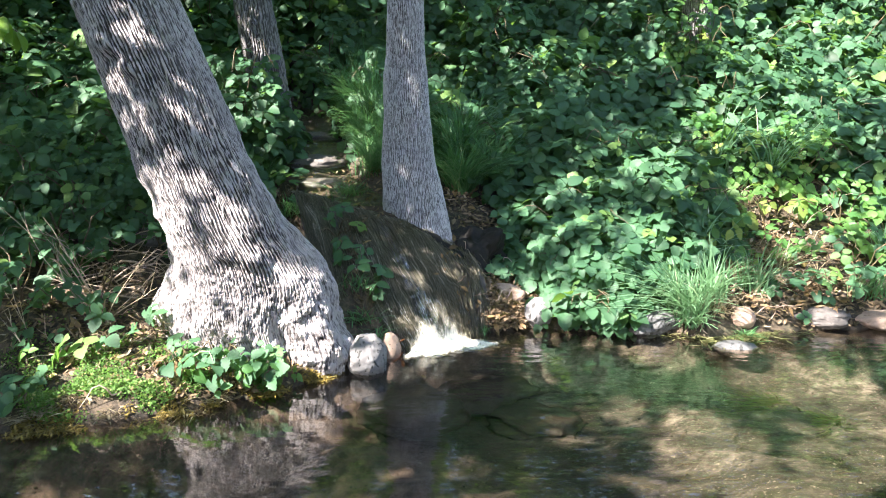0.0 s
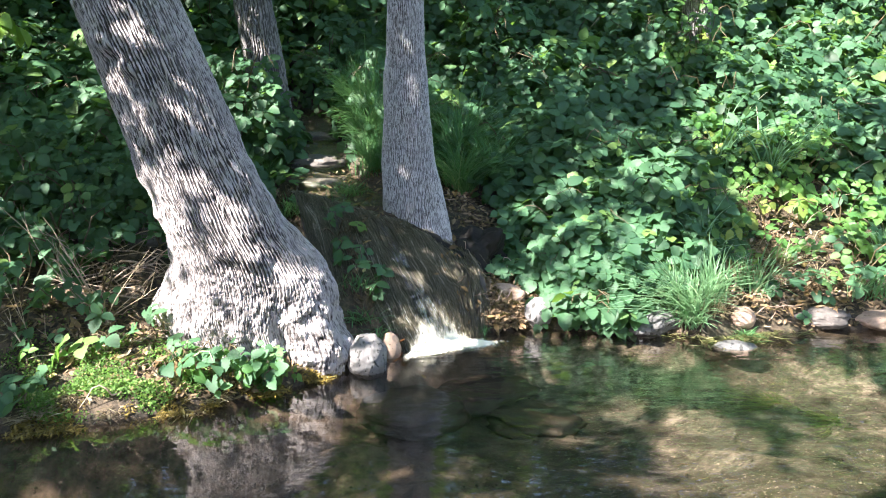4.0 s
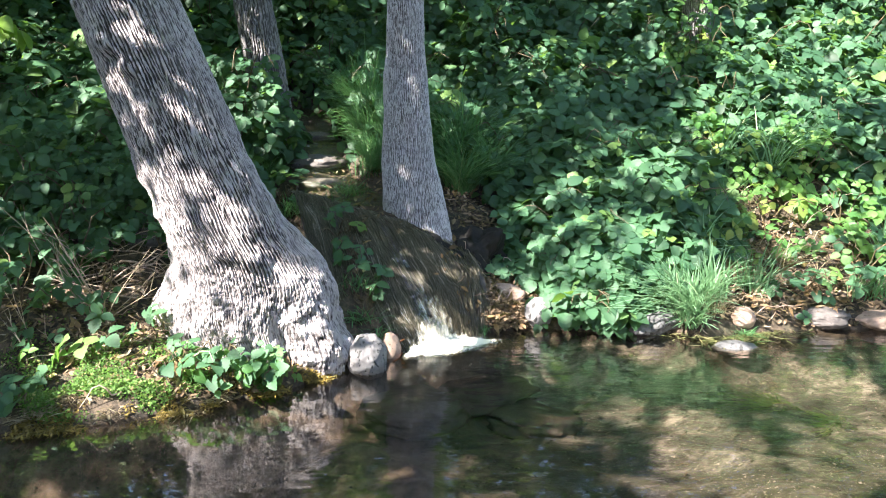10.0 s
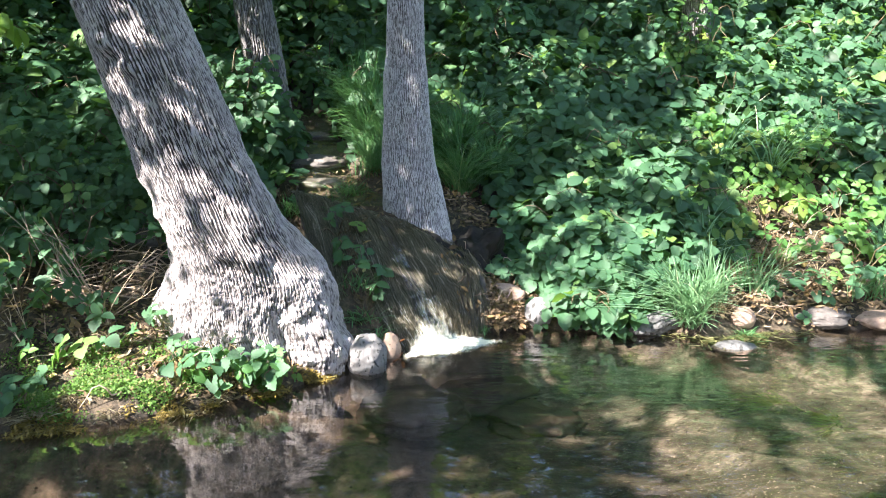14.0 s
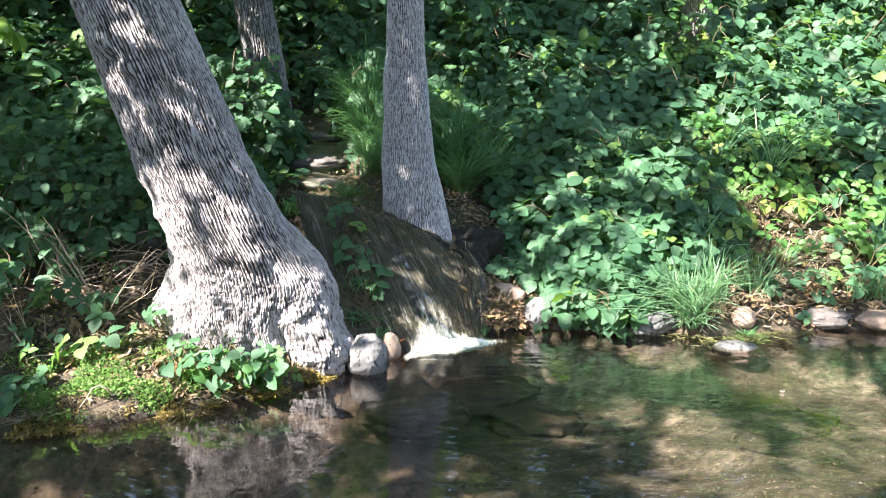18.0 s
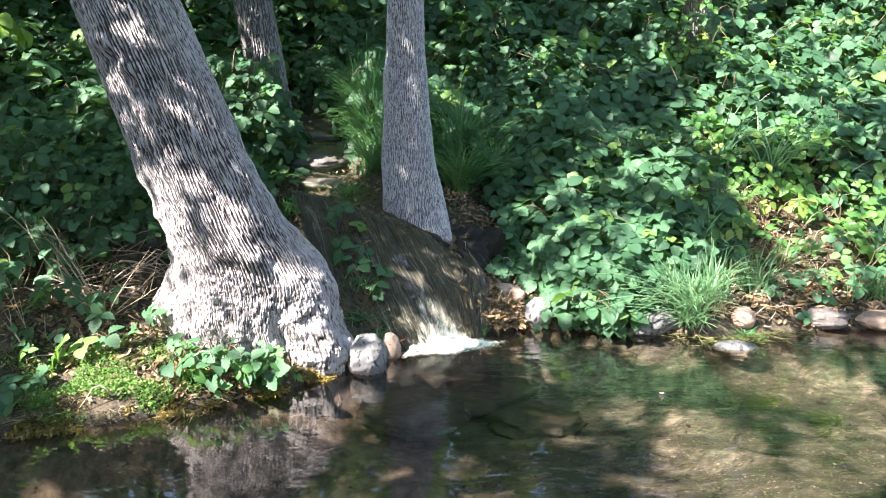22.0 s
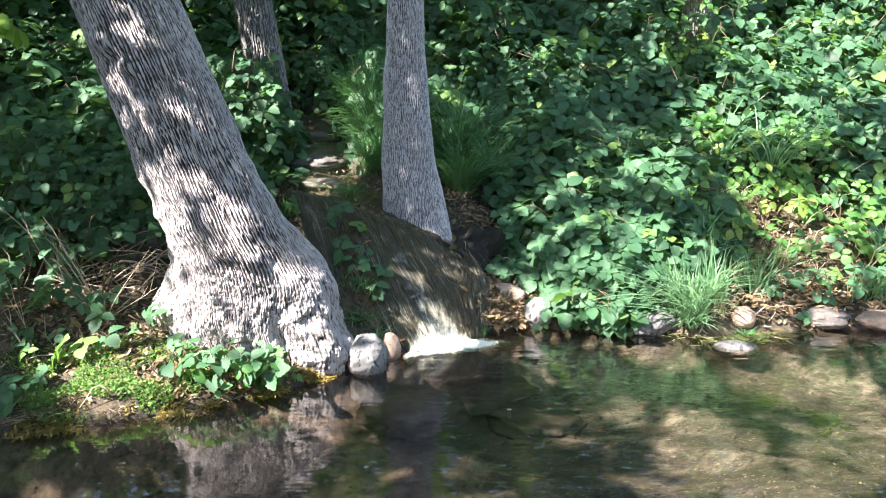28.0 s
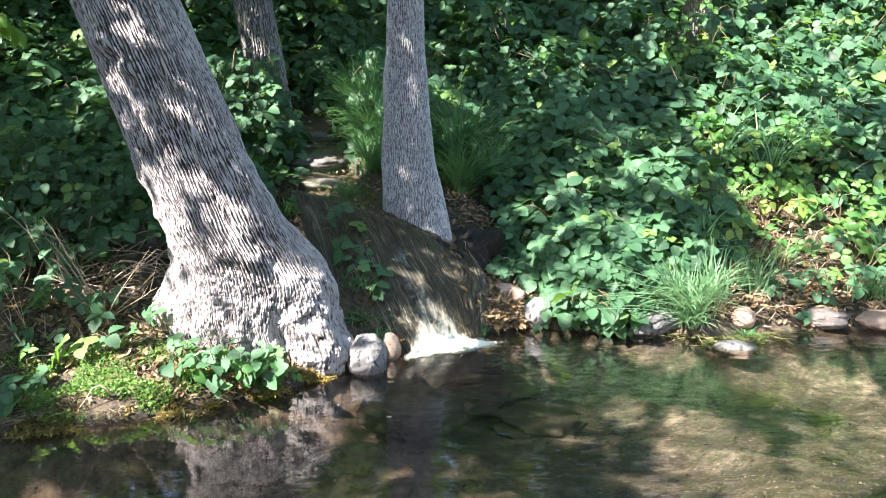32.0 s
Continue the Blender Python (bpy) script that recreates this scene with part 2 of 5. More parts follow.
BLACK_STONE = material("black wet rock", stone_look((0.006, 0.005, 0.005), (0.02, 0.018, 0.016), 0.6, 0.0, 0.2))
FLOTSAM = material("floating stalks", leaf_look((0.05, 0.055, 0.02), (0.2, 0.19, 0.08), (0.42, 0.36, 0.2), 0.5, through_light=0.1, random_of="Island"))
BED_STONE = material("brown stone under water", stone_look((0.022, 0.018, 0.015), (0.07, 0.056, 0.045), 0.5))
VEIL = material("thin white water", veil(0.46))
FAN = material("white water", fan_water)
GRAVEL = material("pebbles", leaf_look((0.024, 0.021, 0.018), (0.10, 0.083, 0.066), (0.19, 0.165, 0.14), 0.6, (0, 0, 0), 0.0, random_of="Island"))
FOAM = material("streaked water", plain((0.42, 0.45, 0.41), 0.3, 0.6, 0.3, 120))


# ---- mesh helpers ----
def mesh_of(name, verts, faces, mat, smooth=True):
    """A mesh from vertices and triangles or quads of one size."""
    verts, faces = np.asarray(verts, np.float32), np.asarray(faces, np.int32)
    me = bpy.data.meshes.new(name)
    n, k = faces.shape
    me.vertices.add(len(verts))
    me.vertices.foreach_set("co", verts.ravel())
    me.loops.add(n * k)
    me.loops.foreach_set("vertex_index", faces.ravel())
    me.polygons.add(n)
    me.polygons.foreach_set("loop_start", np.arange(n, dtype=np.int32) * k)
    me.polygons.foreach_set("use_smooth", np.full(n, smooth))
    me.update(calc_edges=True)
    me.materials.append(mat)
    return me


def part(name, me, parent=None, label="", at=None):
    ob = new(name, me)
    ob.parent = parent
    if at is not None:
        ob.matrix_basis = at
    return tagged(ob, label)


def thing(name, at, label, category, group="", kind=""):
    ob = new(name)
    ob.empty_display_size = 0.05
    ob.matrix_basis = at if isinstance(at, Matrix) else pose(*at)
    return tagged(ob, label, category, group, kind)


def smooth_line(keys, n):
    """Rows of numbers, glided through by Catmull-Rom."""
    k = np.asarray(keys, float)
    k = np.vstack([2 * k[0] - k[1], k, 2 * k[-1] - k[-2]])
    s = np.linspace(0, len(keys) - 1 - 1e-6, n)
    i, f = s.astype(int), (s % 1)[:, None]
    a, b, c, d = k[i], k[i + 1], k[i + 2], k[i + 3]
    return 0.5 * (2 * b + (c - a) * f + (2 * a - 5 * b + 4 * c - d) * f ** 2 + (3 * b - a - 3 * c + d) * f ** 3)


def grid_faces(rows, cols, closed=False):
    i, j = np.meshgrid(np.arange(rows - 1), np.arange(cols if closed else cols - 1), indexing="ij")
    j2 = (j + 1) % cols
    return np.stack([i * cols + j, i * cols + j2, (i + 1) * cols + j2, (i + 1) * cols + j], -1).reshape(-1, 4)


def tube(line, radii, sides=6):
    """A round, tapered tube along a line."""
    line = np.asarray(line, float)
    radii = np.broadcast_to(radii, len(line))
    way = np.gradient(line, axis=0)
    way /= np.linalg.norm(way, axis=1, keepdims=True) + 1e-9
    ref = np.where(np.abs(way[:, 2:3]) > 0.9, [[1.0, 0, 0]], [[0, 0, 1.0]])
    u = np.cross(way, ref)
    u /= np.linalg.norm(u, axis=1, keepdims=True) + 1e-9
    v = np.cross(way, u)
    a = np.arange(sides) * 2 * np.pi / sides
    ring = u[:, None] * np.cos(a)[None, :, None] + v[:, None] * np.sin(a)[None, :, None]
    return (line[:, None] + ring * radii[:, None, None]).reshape(-1, 3), grid_faces(len(line), sides, True)


def joined(pieces):
    v, f, n = [], [], 0
    for a, b in pieces:
        v.append(a)
        f.append(b + n)
        n += len(a)
    return np.concatenate(v), np.concatenate(f)


def leaflet(length, width, rows=5, fold=0.25, droop=0.25, tooth=0.12, blunt=0.55):
    """One leaflet along +y from the origin, folded along its midrib and drooping."""
    s = np.linspace(0, 1, rows + 1)
    w = np.sin(np.pi * s ** blunt) ** 0.75 * width / 2 * (1 + tooth * np.where(np.arange(rows + 1) % 2, 1, -1))
    w[0], w[-1] = width * 0.04, width * 0.02
    y, z = s * length, -droop * length * s ** 2
    v = np.empty((rows + 1, 3, 3))
    v[:, 0] = np.stack([-w, y, z + fold * w], 1)
    v[:, 1] = np.stack([0 * w, y, z], 1)
    v[:, 2] = np.stack([w, y, z + fold * w], 1)
    return v.reshape(-1, 3), grid_faces(rows + 1, 3)


def turned(v, rz, rx=0.0, shift=(0, 0, 0)):
    m = np.array(Euler((rx, 0, rz)).to_matrix())
    return v @ m.T + np.asarray(shift)


def compound_leaf(size, seed, leaflets=3, rows=10):
    """A bramble leaf: a stalk and three or five toothed leaflets."""
    r = random.Random(seed)
    out = []
    for k, a in enumerate((0, 82, -82, 138, -138)[:leaflets]):
        big = size * (0.62 if k == 0 else 0.52 if k < 3 else 0.4) * r.uniform(0.9, 1.1)
        v, f = leaflet(big, big * r.uniform(0.78, 0.92), rows, r.uniform(0.15, 0.42), r.uniform(0.12, 0.4), 0.11, 0.86)
        out.append((turned(v, radians(a + r.uniform(-12, 12)), r.uniform(-0.28, 0.1), (-0.07 * size * math.sin(radians(a)), (0.16 if k == 0 else 0.07 * math.cos(radians(a))) * size, 0)), f))
    return joined(out)


def lobed_leaf(size, seed):
    """A single broad leaf with shallow lobes."""
    r = random.Random(seed)
    n = 18
    a = np.linspace(-2.75, 2.75, n)
    rad = size * 0.5 * (0.78 + 0.2 * np.cos(a * 2.5) + 0.06 * np.where(np.arange(n) % 2, 1, -1)) * (1 - 0.12 * np.abs(a) / 2.75)
    rim = np.stack([np.sin(a) * rad, np.cos(a) * rad, -0.5 * rad ** 2 / size + r.uniform(0.05, 0.2) * np.abs(np.sin(a)) * rad], 1)
    v = np.vstack([[[0, 0, 0]], rim])
    f = np.array([[0, i + 1, i + 2, i + 2] for i in range(n - 1)])
    f = f[:, :3]
    return v + np.array([0, size * 0.35, 0]), f


def triangles(f):
    return f if f.shape[1] == 3 else np.vstack([f[:, [0, 1, 2]], f[:, [0, 2, 3]]])


def frames_of(normal, heading):
    """Turns that carry z onto each normal and y as near as may be to each heading."""
    n = normal / np.linalg.norm(normal, axis=1, keepdims=True)
    y = heading - n * (heading * n).sum(1, keepdims=True)
    y /= np.linalg.norm(y, axis=1, keepdims=True) + 1e-9
    x = np.cross(y, n)
    return np.stack([x, y, n], -1)


def strewn(template, turns, places, sizes):
    """Many copies of one template in one pair of arrays."""
    v, f = template[0], triangles(template[1])
    out = np.einsum("nij,vj->nvi", turns, v) * np.asarray(sizes)[:, None, None] + places[:, None]
    faces = f[None] + (np.arange(len(places)) * len(v))[:, None, None]
    return out.reshape(-1, 3), faces.reshape(-1, 3)


def matrix_of(turn, place, size=1.0):
    m = Matrix(np.asarray(turn).tolist()).to_4x4() @ Matrix.Diagonal((size, size, size, 1))
    m.translation = place
    return m


# ---- ground ----
SHORE_X = [-60, -6, -3, -1.8, -1.4, -1.2, -0.74, -0.48, -0.25, 0.0, 0.21, 0.55, 0.88, 1.2, 1.5, 2.0, 2.57, 4, 60]
SHORE_Y = [-30, 1.0, 2.3, 2.74, 2.84, 2.94, 3.19, 3.42, 3.68, 3.88, 4.0, 4.13, 4.02, 4.05, 3.92, 4.06, 4.1, 4.3, 9]


def shore(x):
    return np.interp(x, SHORE_X, SHORE_Y)


def ease(a, b, x):
    s = np.clip((x - a) / (b - a), 0, 1)
    return s * s * (3 - 2 * s)


def ground_level(x, y):
    """Height of the ground over the plan; the water stands at 0."""
    x, y = np.asarray(x, float), np.asarray(y, float)
    d = y - shore(x)
    bed = -0.06 - 0.2 * ease(0, 0.3, -d) - 0.05 * np.sin(x * 3.1 + y * 2) * ease(0.1, 0.6, -d)
    bed = bed + ease(0.15, 0.5, -d) * (0.035 * np.sin(x * 7 + 2.2 * np.sin(y * 6)) * np.sin(y * 9 + 1.5 * np.sin(x * 5)) + 0.012 * np.sin(x * 23 + 3 * np.sin(y * 17)) * np.sin(y * 27 + 2 * np.sin(x * 15)))
    near = 0.32 * ease(1.6, 0.5, y + 0.35 * x)
    bed = np.maximum(bed, bed + near + 0.1 * near)
    left = np.interp(d, [0, 0.1, 0.4, 0.9, 1.7, 2.4, 3.2, 5.0, 9, 60], [0.0, 0.07, 0.13, 0.30, 0.56, 0.88, 1.2, 2.1, 2.6, 3.0])
    mid = np.interp(d, [0, 0.2, 0.8, 1.0, 2.0, 3.0, 4.5, 9, 60], [0.0, 0.16, 0.60, 0.66, 0.95, 1.3, 2.0, 2.6, 3.0])
    right = np.interp(d, [0, 0.10, 0.45, 1.2, 3.2, 5.0, 9, 60], [0.0, 0.10, 0.24, 0.72, 1.85, 2.4, 2.7, 3.0])
    wl, wr = ease(-0.45, -0.85, x), ease(0.05, 0.45, x)
    bank = left * wl + right * wr + mid * (1 - wl - wr)
    zc = np.interp(y, [4.2, 4.4, 5.0, 5.6, 6.2, 7.0], [0.6, 0.68, 0.82, 1.0, 1.13, 1.4])
    xc = np.interp(y, [4.2, 4.4, 5.0, 5.6, 6.2, 7.0], [-0.42, -0.5, -0.88, -1.0, -1.1, -1.2])
    w = np.exp(-((x - xc) / 0.24) ** 2) * ease(4.15, 4.4, y) * ease(7.0, 6.3, y)
    bank = bank * (1 - w) + (zc - 0.03) * w
    rough = 0.022 * np.sin(x * 9.1 + 2 * np.sin(y * 5)) * np.sin(y * 8.3 + x * 2.2)
    return np.where(d > 0, bank + rough * ease(0, 0.3, d), bed + 0.5 * rough)


def rest(x, y):
    return float(ground_level(x, y))


def build_ground():
    xs = np.concatenate([[-220, -120, -60, -30, -16, -10, -7, -5, -4], np.arange(-3.2, 3.6, 0.035), [4, 5, 7, 10, 16, 30, 60, 120, 220]])
    ys = np.concatenate([[-220, -120, -60, -30, -16, -8, -4, -2, -1, 0, 0.6, 1.1, 1.5, 1.8], np.arange(2.0, 6.6, 0.035), [6.8, 7.2, 7.8, 8.5, 10, 14, 20, 40, 90, 220]])
    x, y = np.meshgrid(xs, ys)
    z = ground_level(x, y)
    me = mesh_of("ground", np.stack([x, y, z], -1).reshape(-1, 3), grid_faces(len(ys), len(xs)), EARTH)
    tagged(new("ground", me), "brown earth bank and silty stream bed strewn with leaf litter", "ground", kind="structure")


def build_water():
    v = [(x, y, 0.0) for y in (-40, 0, 4, 8) for x in (-40, -10, 0, 10, 40)]
    ob = tagged(new("water", mesh_of("water", v, grid_faces(4, 5), WATER)), "clear shallow stream water with small ripples and reflections", "water", kind="structure")
    return ob


build_ground()
WATER_SHEET = build_water()
MOVES = []


def sway(ob, amount, period, seed, at=None, step=0.5, slide=(0, 0, 0)):
    """Rows that rock a thing gently about its place."""
    r = random.Random(seed)
    base = at or ob.matrix_basis.copy()
    ph = [r.uniform(0, 6.28) for _ in range(4)]
    rows = []
    for k in range(int(32 / step) + 1):
        t = k * step
        a = amount * (math.sin(6.283 * t / period + ph[0]) + 0.5 * math.sin(6.283 * t / (period * 0.43) + ph[1]))
        b = amount * (math.sin(6.283 * t / (period * 1.3) + ph[2]) + 0.5 * math.sin(6.283 * t / (period * 0.6) + ph[3]))
        s = math.sin(6.283 * t / period + ph[1])
        m = base @ pose(slide[0] * s, slide[1] * s, slide[2] * s, a, b, 0.5 * a)
        rows.append((t, m))
    MOVES.append((ob, rows))


# ---- trees ----
def value_noise(p):
    """Smooth noise from -1 to 1 over rows of places."""
    p = np.asarray(p, float)
    i = np.floor(p).astype(np.int64)
    f = p - i
    f = f * f * (3 - 2 * f)
    out = np.zeros(p.shape[:-1])
    for dx in (0, 1):
        for dy in (0, 1):
            for dz in (0, 1):
                h = (i[..., 0] + dx) * 374761393 + (i[..., 1] + dy) * 668265263 + (i[..., 2] + dz) * 2147483647
                h = ((h ^ (h >> 13)) * 1274126177) & 0x7FFFFFFF
                h = (h ^ (h >> 16)) % 65536 / 32768.0 - 1
                out += h * np.abs(1 - dx - f[..., 0]) * np.abs(1 - dy - f[..., 1]) * np.abs(1 - dz - f[..., 2])
    return out


def ridges(u, p, wide, long, seed):
    """Furrowed bark: two families of ridges that run side by side, part, cross and break; 0 in the slots between them, 1 on the crests."""
    q = p / [wide, wide, long]
    drift = 0.3 * value_noise(q * [0.7, 0.7, 0.9] + seed) + 0.18 * value_noise(q * [1.6, 1.6, 2.2] + seed + 5) + 0.1 * value_noise(q * [3.1, 3.1, 7.0] + seed + 9)
    lean = 0.75 * value_noise(q * [0.45, 0.45, 0.8] + seed + 31)
    broken = 0.5 * value_noise(q * [1.3, 1.3, 2.0] + seed + 11) + 0.42 * value_noise(q * [2.9, 2.9, 5.5] + seed + 17)
    one, two = np.cos(2 * np.pi * (u + drift + lean)), np.cos(2 * np.pi * (u + drift - lean))
    return ease(-0.1, 1.15, np.maximum(one, two) + 1.05 * broken)


def trunk_mesh(name, keys, mat, around, along, relief, cells, cell_length, lumps=(), seed=0, gnarl=0.0):
    """A stem through rows of x, y, z, half width, half depth; lumps are rows of height, angle, height spread, angle spread, swell."""
    k = smooth_line(keys, along)
    a = np.arange(around) * 2 * np.pi / around - np.pi
    a = a - 0.6 * np.sin(a) - np.pi / 2  # closer set on the side of the stream, the seam behind
    c, s = np.cos(a)[None], np.sin(a)[None]
    x, y, z, rx, ry = (k[:, i:i + 1] for i in range(5))
    swell = np.ones((along, around))
    for lz, la, sz, sa, am in lumps:
        da = (a - radians(la) + np.pi) % (2 * np.pi) - np.pi
        swell += am * np.exp(-((z - lz) / sz) ** 2 - (da[None] / radians(sa)) ** 2)
    p = np.stack([rx * c, ry * s, z + 0 * c], -1)
    wob = value_noise(p * [9, 9, 5] + seed)
    wide = 2 * np.pi * keys[-1][3] * 1.1 / cells
    girth = np.cumsum(np.hypot(rx * s, ry * c) * np.gradient(a)[None], axis=1)
    u = (girth - girth[:, around // 2:around // 2 + 1]) / wide + 0.9 * value_noise(p * [4, 4, 2.2] + seed) 
    v = z / cell_length + 0.5 * value_noise(p * [14, 14, 6] + 5 + seed)
    low = ease(0.75, 0.3, z) if gnarl else 0 * z
    ridge = (0.88 - 0.45 * low) * ridges(u, p, wide, cell_length, seed) + (0.12 + 0.3 * low) * ridges(2 * u + 0.4, p, 0.6 * wide, 0.5 * cell_length, seed + 7)
    ridge = ridge + low * (0.32 + 0.34 * value_noise(p * [30, 30, 20] + 8) + 0.42 * value_noise(p * [85, 85, 60]))
    h = relief * (0.6 + 0.4 * ease(0.2, 0.7, z)) * (ridge - 0.5) * (1 + 0.35 * value_noise(p * 11 + 3))
    h = h + 0.014 * wob * (rx / 0.27) + 0.35 * relief * value_noise(p * [80, 80, 40]) + 0.2 * relief * value_noise(p * [190, 190, 90])
    if gnarl:
        h = h + 0.6 * gnarl * ease(0.3, 0.5, z) * ease(1.15, 0.8, z) * value_noise(p * [9, 9, 19] + 4)
        h = h + ease(0.55, 0.15, z) * gnarl * (1.6 * value_noise(p * [14, 14, 8] + 9) + 0.7 * value_noise(p * [40, 40, 22] + 2))
    verts = np.stack([x + (rx * swell + h) * c, y + (ry * swell + h) * s, z + 0 * c], -1)
    me = mesh_of(name, verts.reshape(-1, 3), grid_faces(along, around, True), mat)
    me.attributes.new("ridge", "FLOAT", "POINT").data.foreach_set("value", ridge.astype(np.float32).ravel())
    corner = np.empty(len(me.loops), np.int32)
    me.loops.foreach_get("vertex_index", corner)
    stem = np.stack([u.ravel(), (v + 0 * u).ravel()], 1)[corner]
    me.uv_layers.new(name="stem").data.foreach_set("uv", stem.astype(np.float32).ravel())
    return me


leaning_tree = thing("leaning_tree", (0, 0, 0), "thick leaning tree with furrowed grey bark and flared roots", "tree")
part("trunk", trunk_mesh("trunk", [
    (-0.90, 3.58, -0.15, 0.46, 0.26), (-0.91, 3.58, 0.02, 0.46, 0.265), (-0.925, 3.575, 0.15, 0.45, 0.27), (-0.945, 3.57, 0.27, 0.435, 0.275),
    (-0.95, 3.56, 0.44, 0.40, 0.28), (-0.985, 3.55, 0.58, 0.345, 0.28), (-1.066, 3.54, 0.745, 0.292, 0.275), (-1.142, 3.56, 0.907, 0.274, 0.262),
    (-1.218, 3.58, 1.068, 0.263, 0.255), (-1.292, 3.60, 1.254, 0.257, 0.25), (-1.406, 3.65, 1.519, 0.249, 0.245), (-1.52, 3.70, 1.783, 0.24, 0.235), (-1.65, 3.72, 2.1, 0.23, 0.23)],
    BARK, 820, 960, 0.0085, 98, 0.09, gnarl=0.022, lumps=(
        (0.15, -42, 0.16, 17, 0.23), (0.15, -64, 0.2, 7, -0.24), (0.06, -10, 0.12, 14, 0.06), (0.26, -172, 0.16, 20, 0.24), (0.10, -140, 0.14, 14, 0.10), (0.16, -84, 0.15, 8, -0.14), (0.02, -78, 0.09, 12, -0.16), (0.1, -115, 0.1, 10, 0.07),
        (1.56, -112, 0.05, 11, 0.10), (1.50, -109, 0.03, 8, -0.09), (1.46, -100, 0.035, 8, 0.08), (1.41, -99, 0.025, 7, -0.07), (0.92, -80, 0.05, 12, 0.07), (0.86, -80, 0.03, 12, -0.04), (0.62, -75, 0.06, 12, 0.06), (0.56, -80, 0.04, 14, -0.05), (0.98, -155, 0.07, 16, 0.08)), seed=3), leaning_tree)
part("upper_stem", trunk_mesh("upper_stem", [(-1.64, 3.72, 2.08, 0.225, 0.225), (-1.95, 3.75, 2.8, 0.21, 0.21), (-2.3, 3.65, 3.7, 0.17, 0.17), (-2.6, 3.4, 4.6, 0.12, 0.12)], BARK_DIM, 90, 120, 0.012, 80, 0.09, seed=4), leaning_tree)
upright_tree = thing("upright_tree", (0, 0, 0), "slender upright tree with grey ridged bark on the earth ledge", "tree")
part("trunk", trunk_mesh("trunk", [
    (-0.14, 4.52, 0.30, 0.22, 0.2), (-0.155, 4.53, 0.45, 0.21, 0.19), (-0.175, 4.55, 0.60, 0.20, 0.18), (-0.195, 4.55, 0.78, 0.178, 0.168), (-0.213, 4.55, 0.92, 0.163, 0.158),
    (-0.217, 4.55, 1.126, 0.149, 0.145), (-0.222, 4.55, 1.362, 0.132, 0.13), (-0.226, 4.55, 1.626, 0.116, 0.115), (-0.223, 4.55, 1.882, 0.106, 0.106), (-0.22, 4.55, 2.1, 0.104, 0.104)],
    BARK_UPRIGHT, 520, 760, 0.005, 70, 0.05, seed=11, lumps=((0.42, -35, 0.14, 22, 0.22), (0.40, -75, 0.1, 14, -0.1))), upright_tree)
part("upper_stem", trunk_mesh("upper_stem", [(-0.22, 4.55, 2.08, 0.102, 0.102), (-0.2, 4.6, 2.8, 0.095, 0.095), (-0.25, 4.5, 5.0, 0.07, 0.07)], BARK_DIM, 60, 90, 0.008, 50, 0.07, seed=12), upright_tree)
root_line = smooth_line([(-0.43, 4.37, 0.61), (-0.28, 4.34, 0.575), (-0.12, 4.32, 0.52), (0.02, 4.32, 0.46), (0.13, 4.35, 0.36)], 24)
part("root", mesh_of("root", *tube(root_line + 0.012 * value_noise(root_line * 16)[:, None], 0.026 + 0.01 * value_noise(root_line * 21), 9), BLACK_STONE), upright_tree, "black wet root along the lip of the ledge")
back_tree = thing("background_tree", (0, 0, 0), "grey trunk of a tree half hidden by brambles", "tree", "trees behind the brambles")
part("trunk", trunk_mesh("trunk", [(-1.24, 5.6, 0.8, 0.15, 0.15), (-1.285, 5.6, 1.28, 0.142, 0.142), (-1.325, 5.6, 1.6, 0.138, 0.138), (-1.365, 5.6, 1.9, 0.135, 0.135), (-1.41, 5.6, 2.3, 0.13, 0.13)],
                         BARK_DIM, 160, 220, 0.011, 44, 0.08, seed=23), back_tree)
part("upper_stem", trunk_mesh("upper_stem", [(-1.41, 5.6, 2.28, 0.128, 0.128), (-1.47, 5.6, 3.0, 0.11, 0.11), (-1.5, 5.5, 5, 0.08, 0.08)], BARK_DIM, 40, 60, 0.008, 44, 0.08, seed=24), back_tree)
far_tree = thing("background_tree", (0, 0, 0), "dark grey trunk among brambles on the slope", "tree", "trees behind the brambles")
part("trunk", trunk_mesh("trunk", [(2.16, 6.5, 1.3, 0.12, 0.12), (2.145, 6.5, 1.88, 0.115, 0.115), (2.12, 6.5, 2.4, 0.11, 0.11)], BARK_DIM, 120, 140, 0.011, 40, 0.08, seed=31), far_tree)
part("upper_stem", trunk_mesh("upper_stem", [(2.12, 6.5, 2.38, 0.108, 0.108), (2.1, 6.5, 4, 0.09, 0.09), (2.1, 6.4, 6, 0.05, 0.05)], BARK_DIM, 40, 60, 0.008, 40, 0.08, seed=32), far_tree)

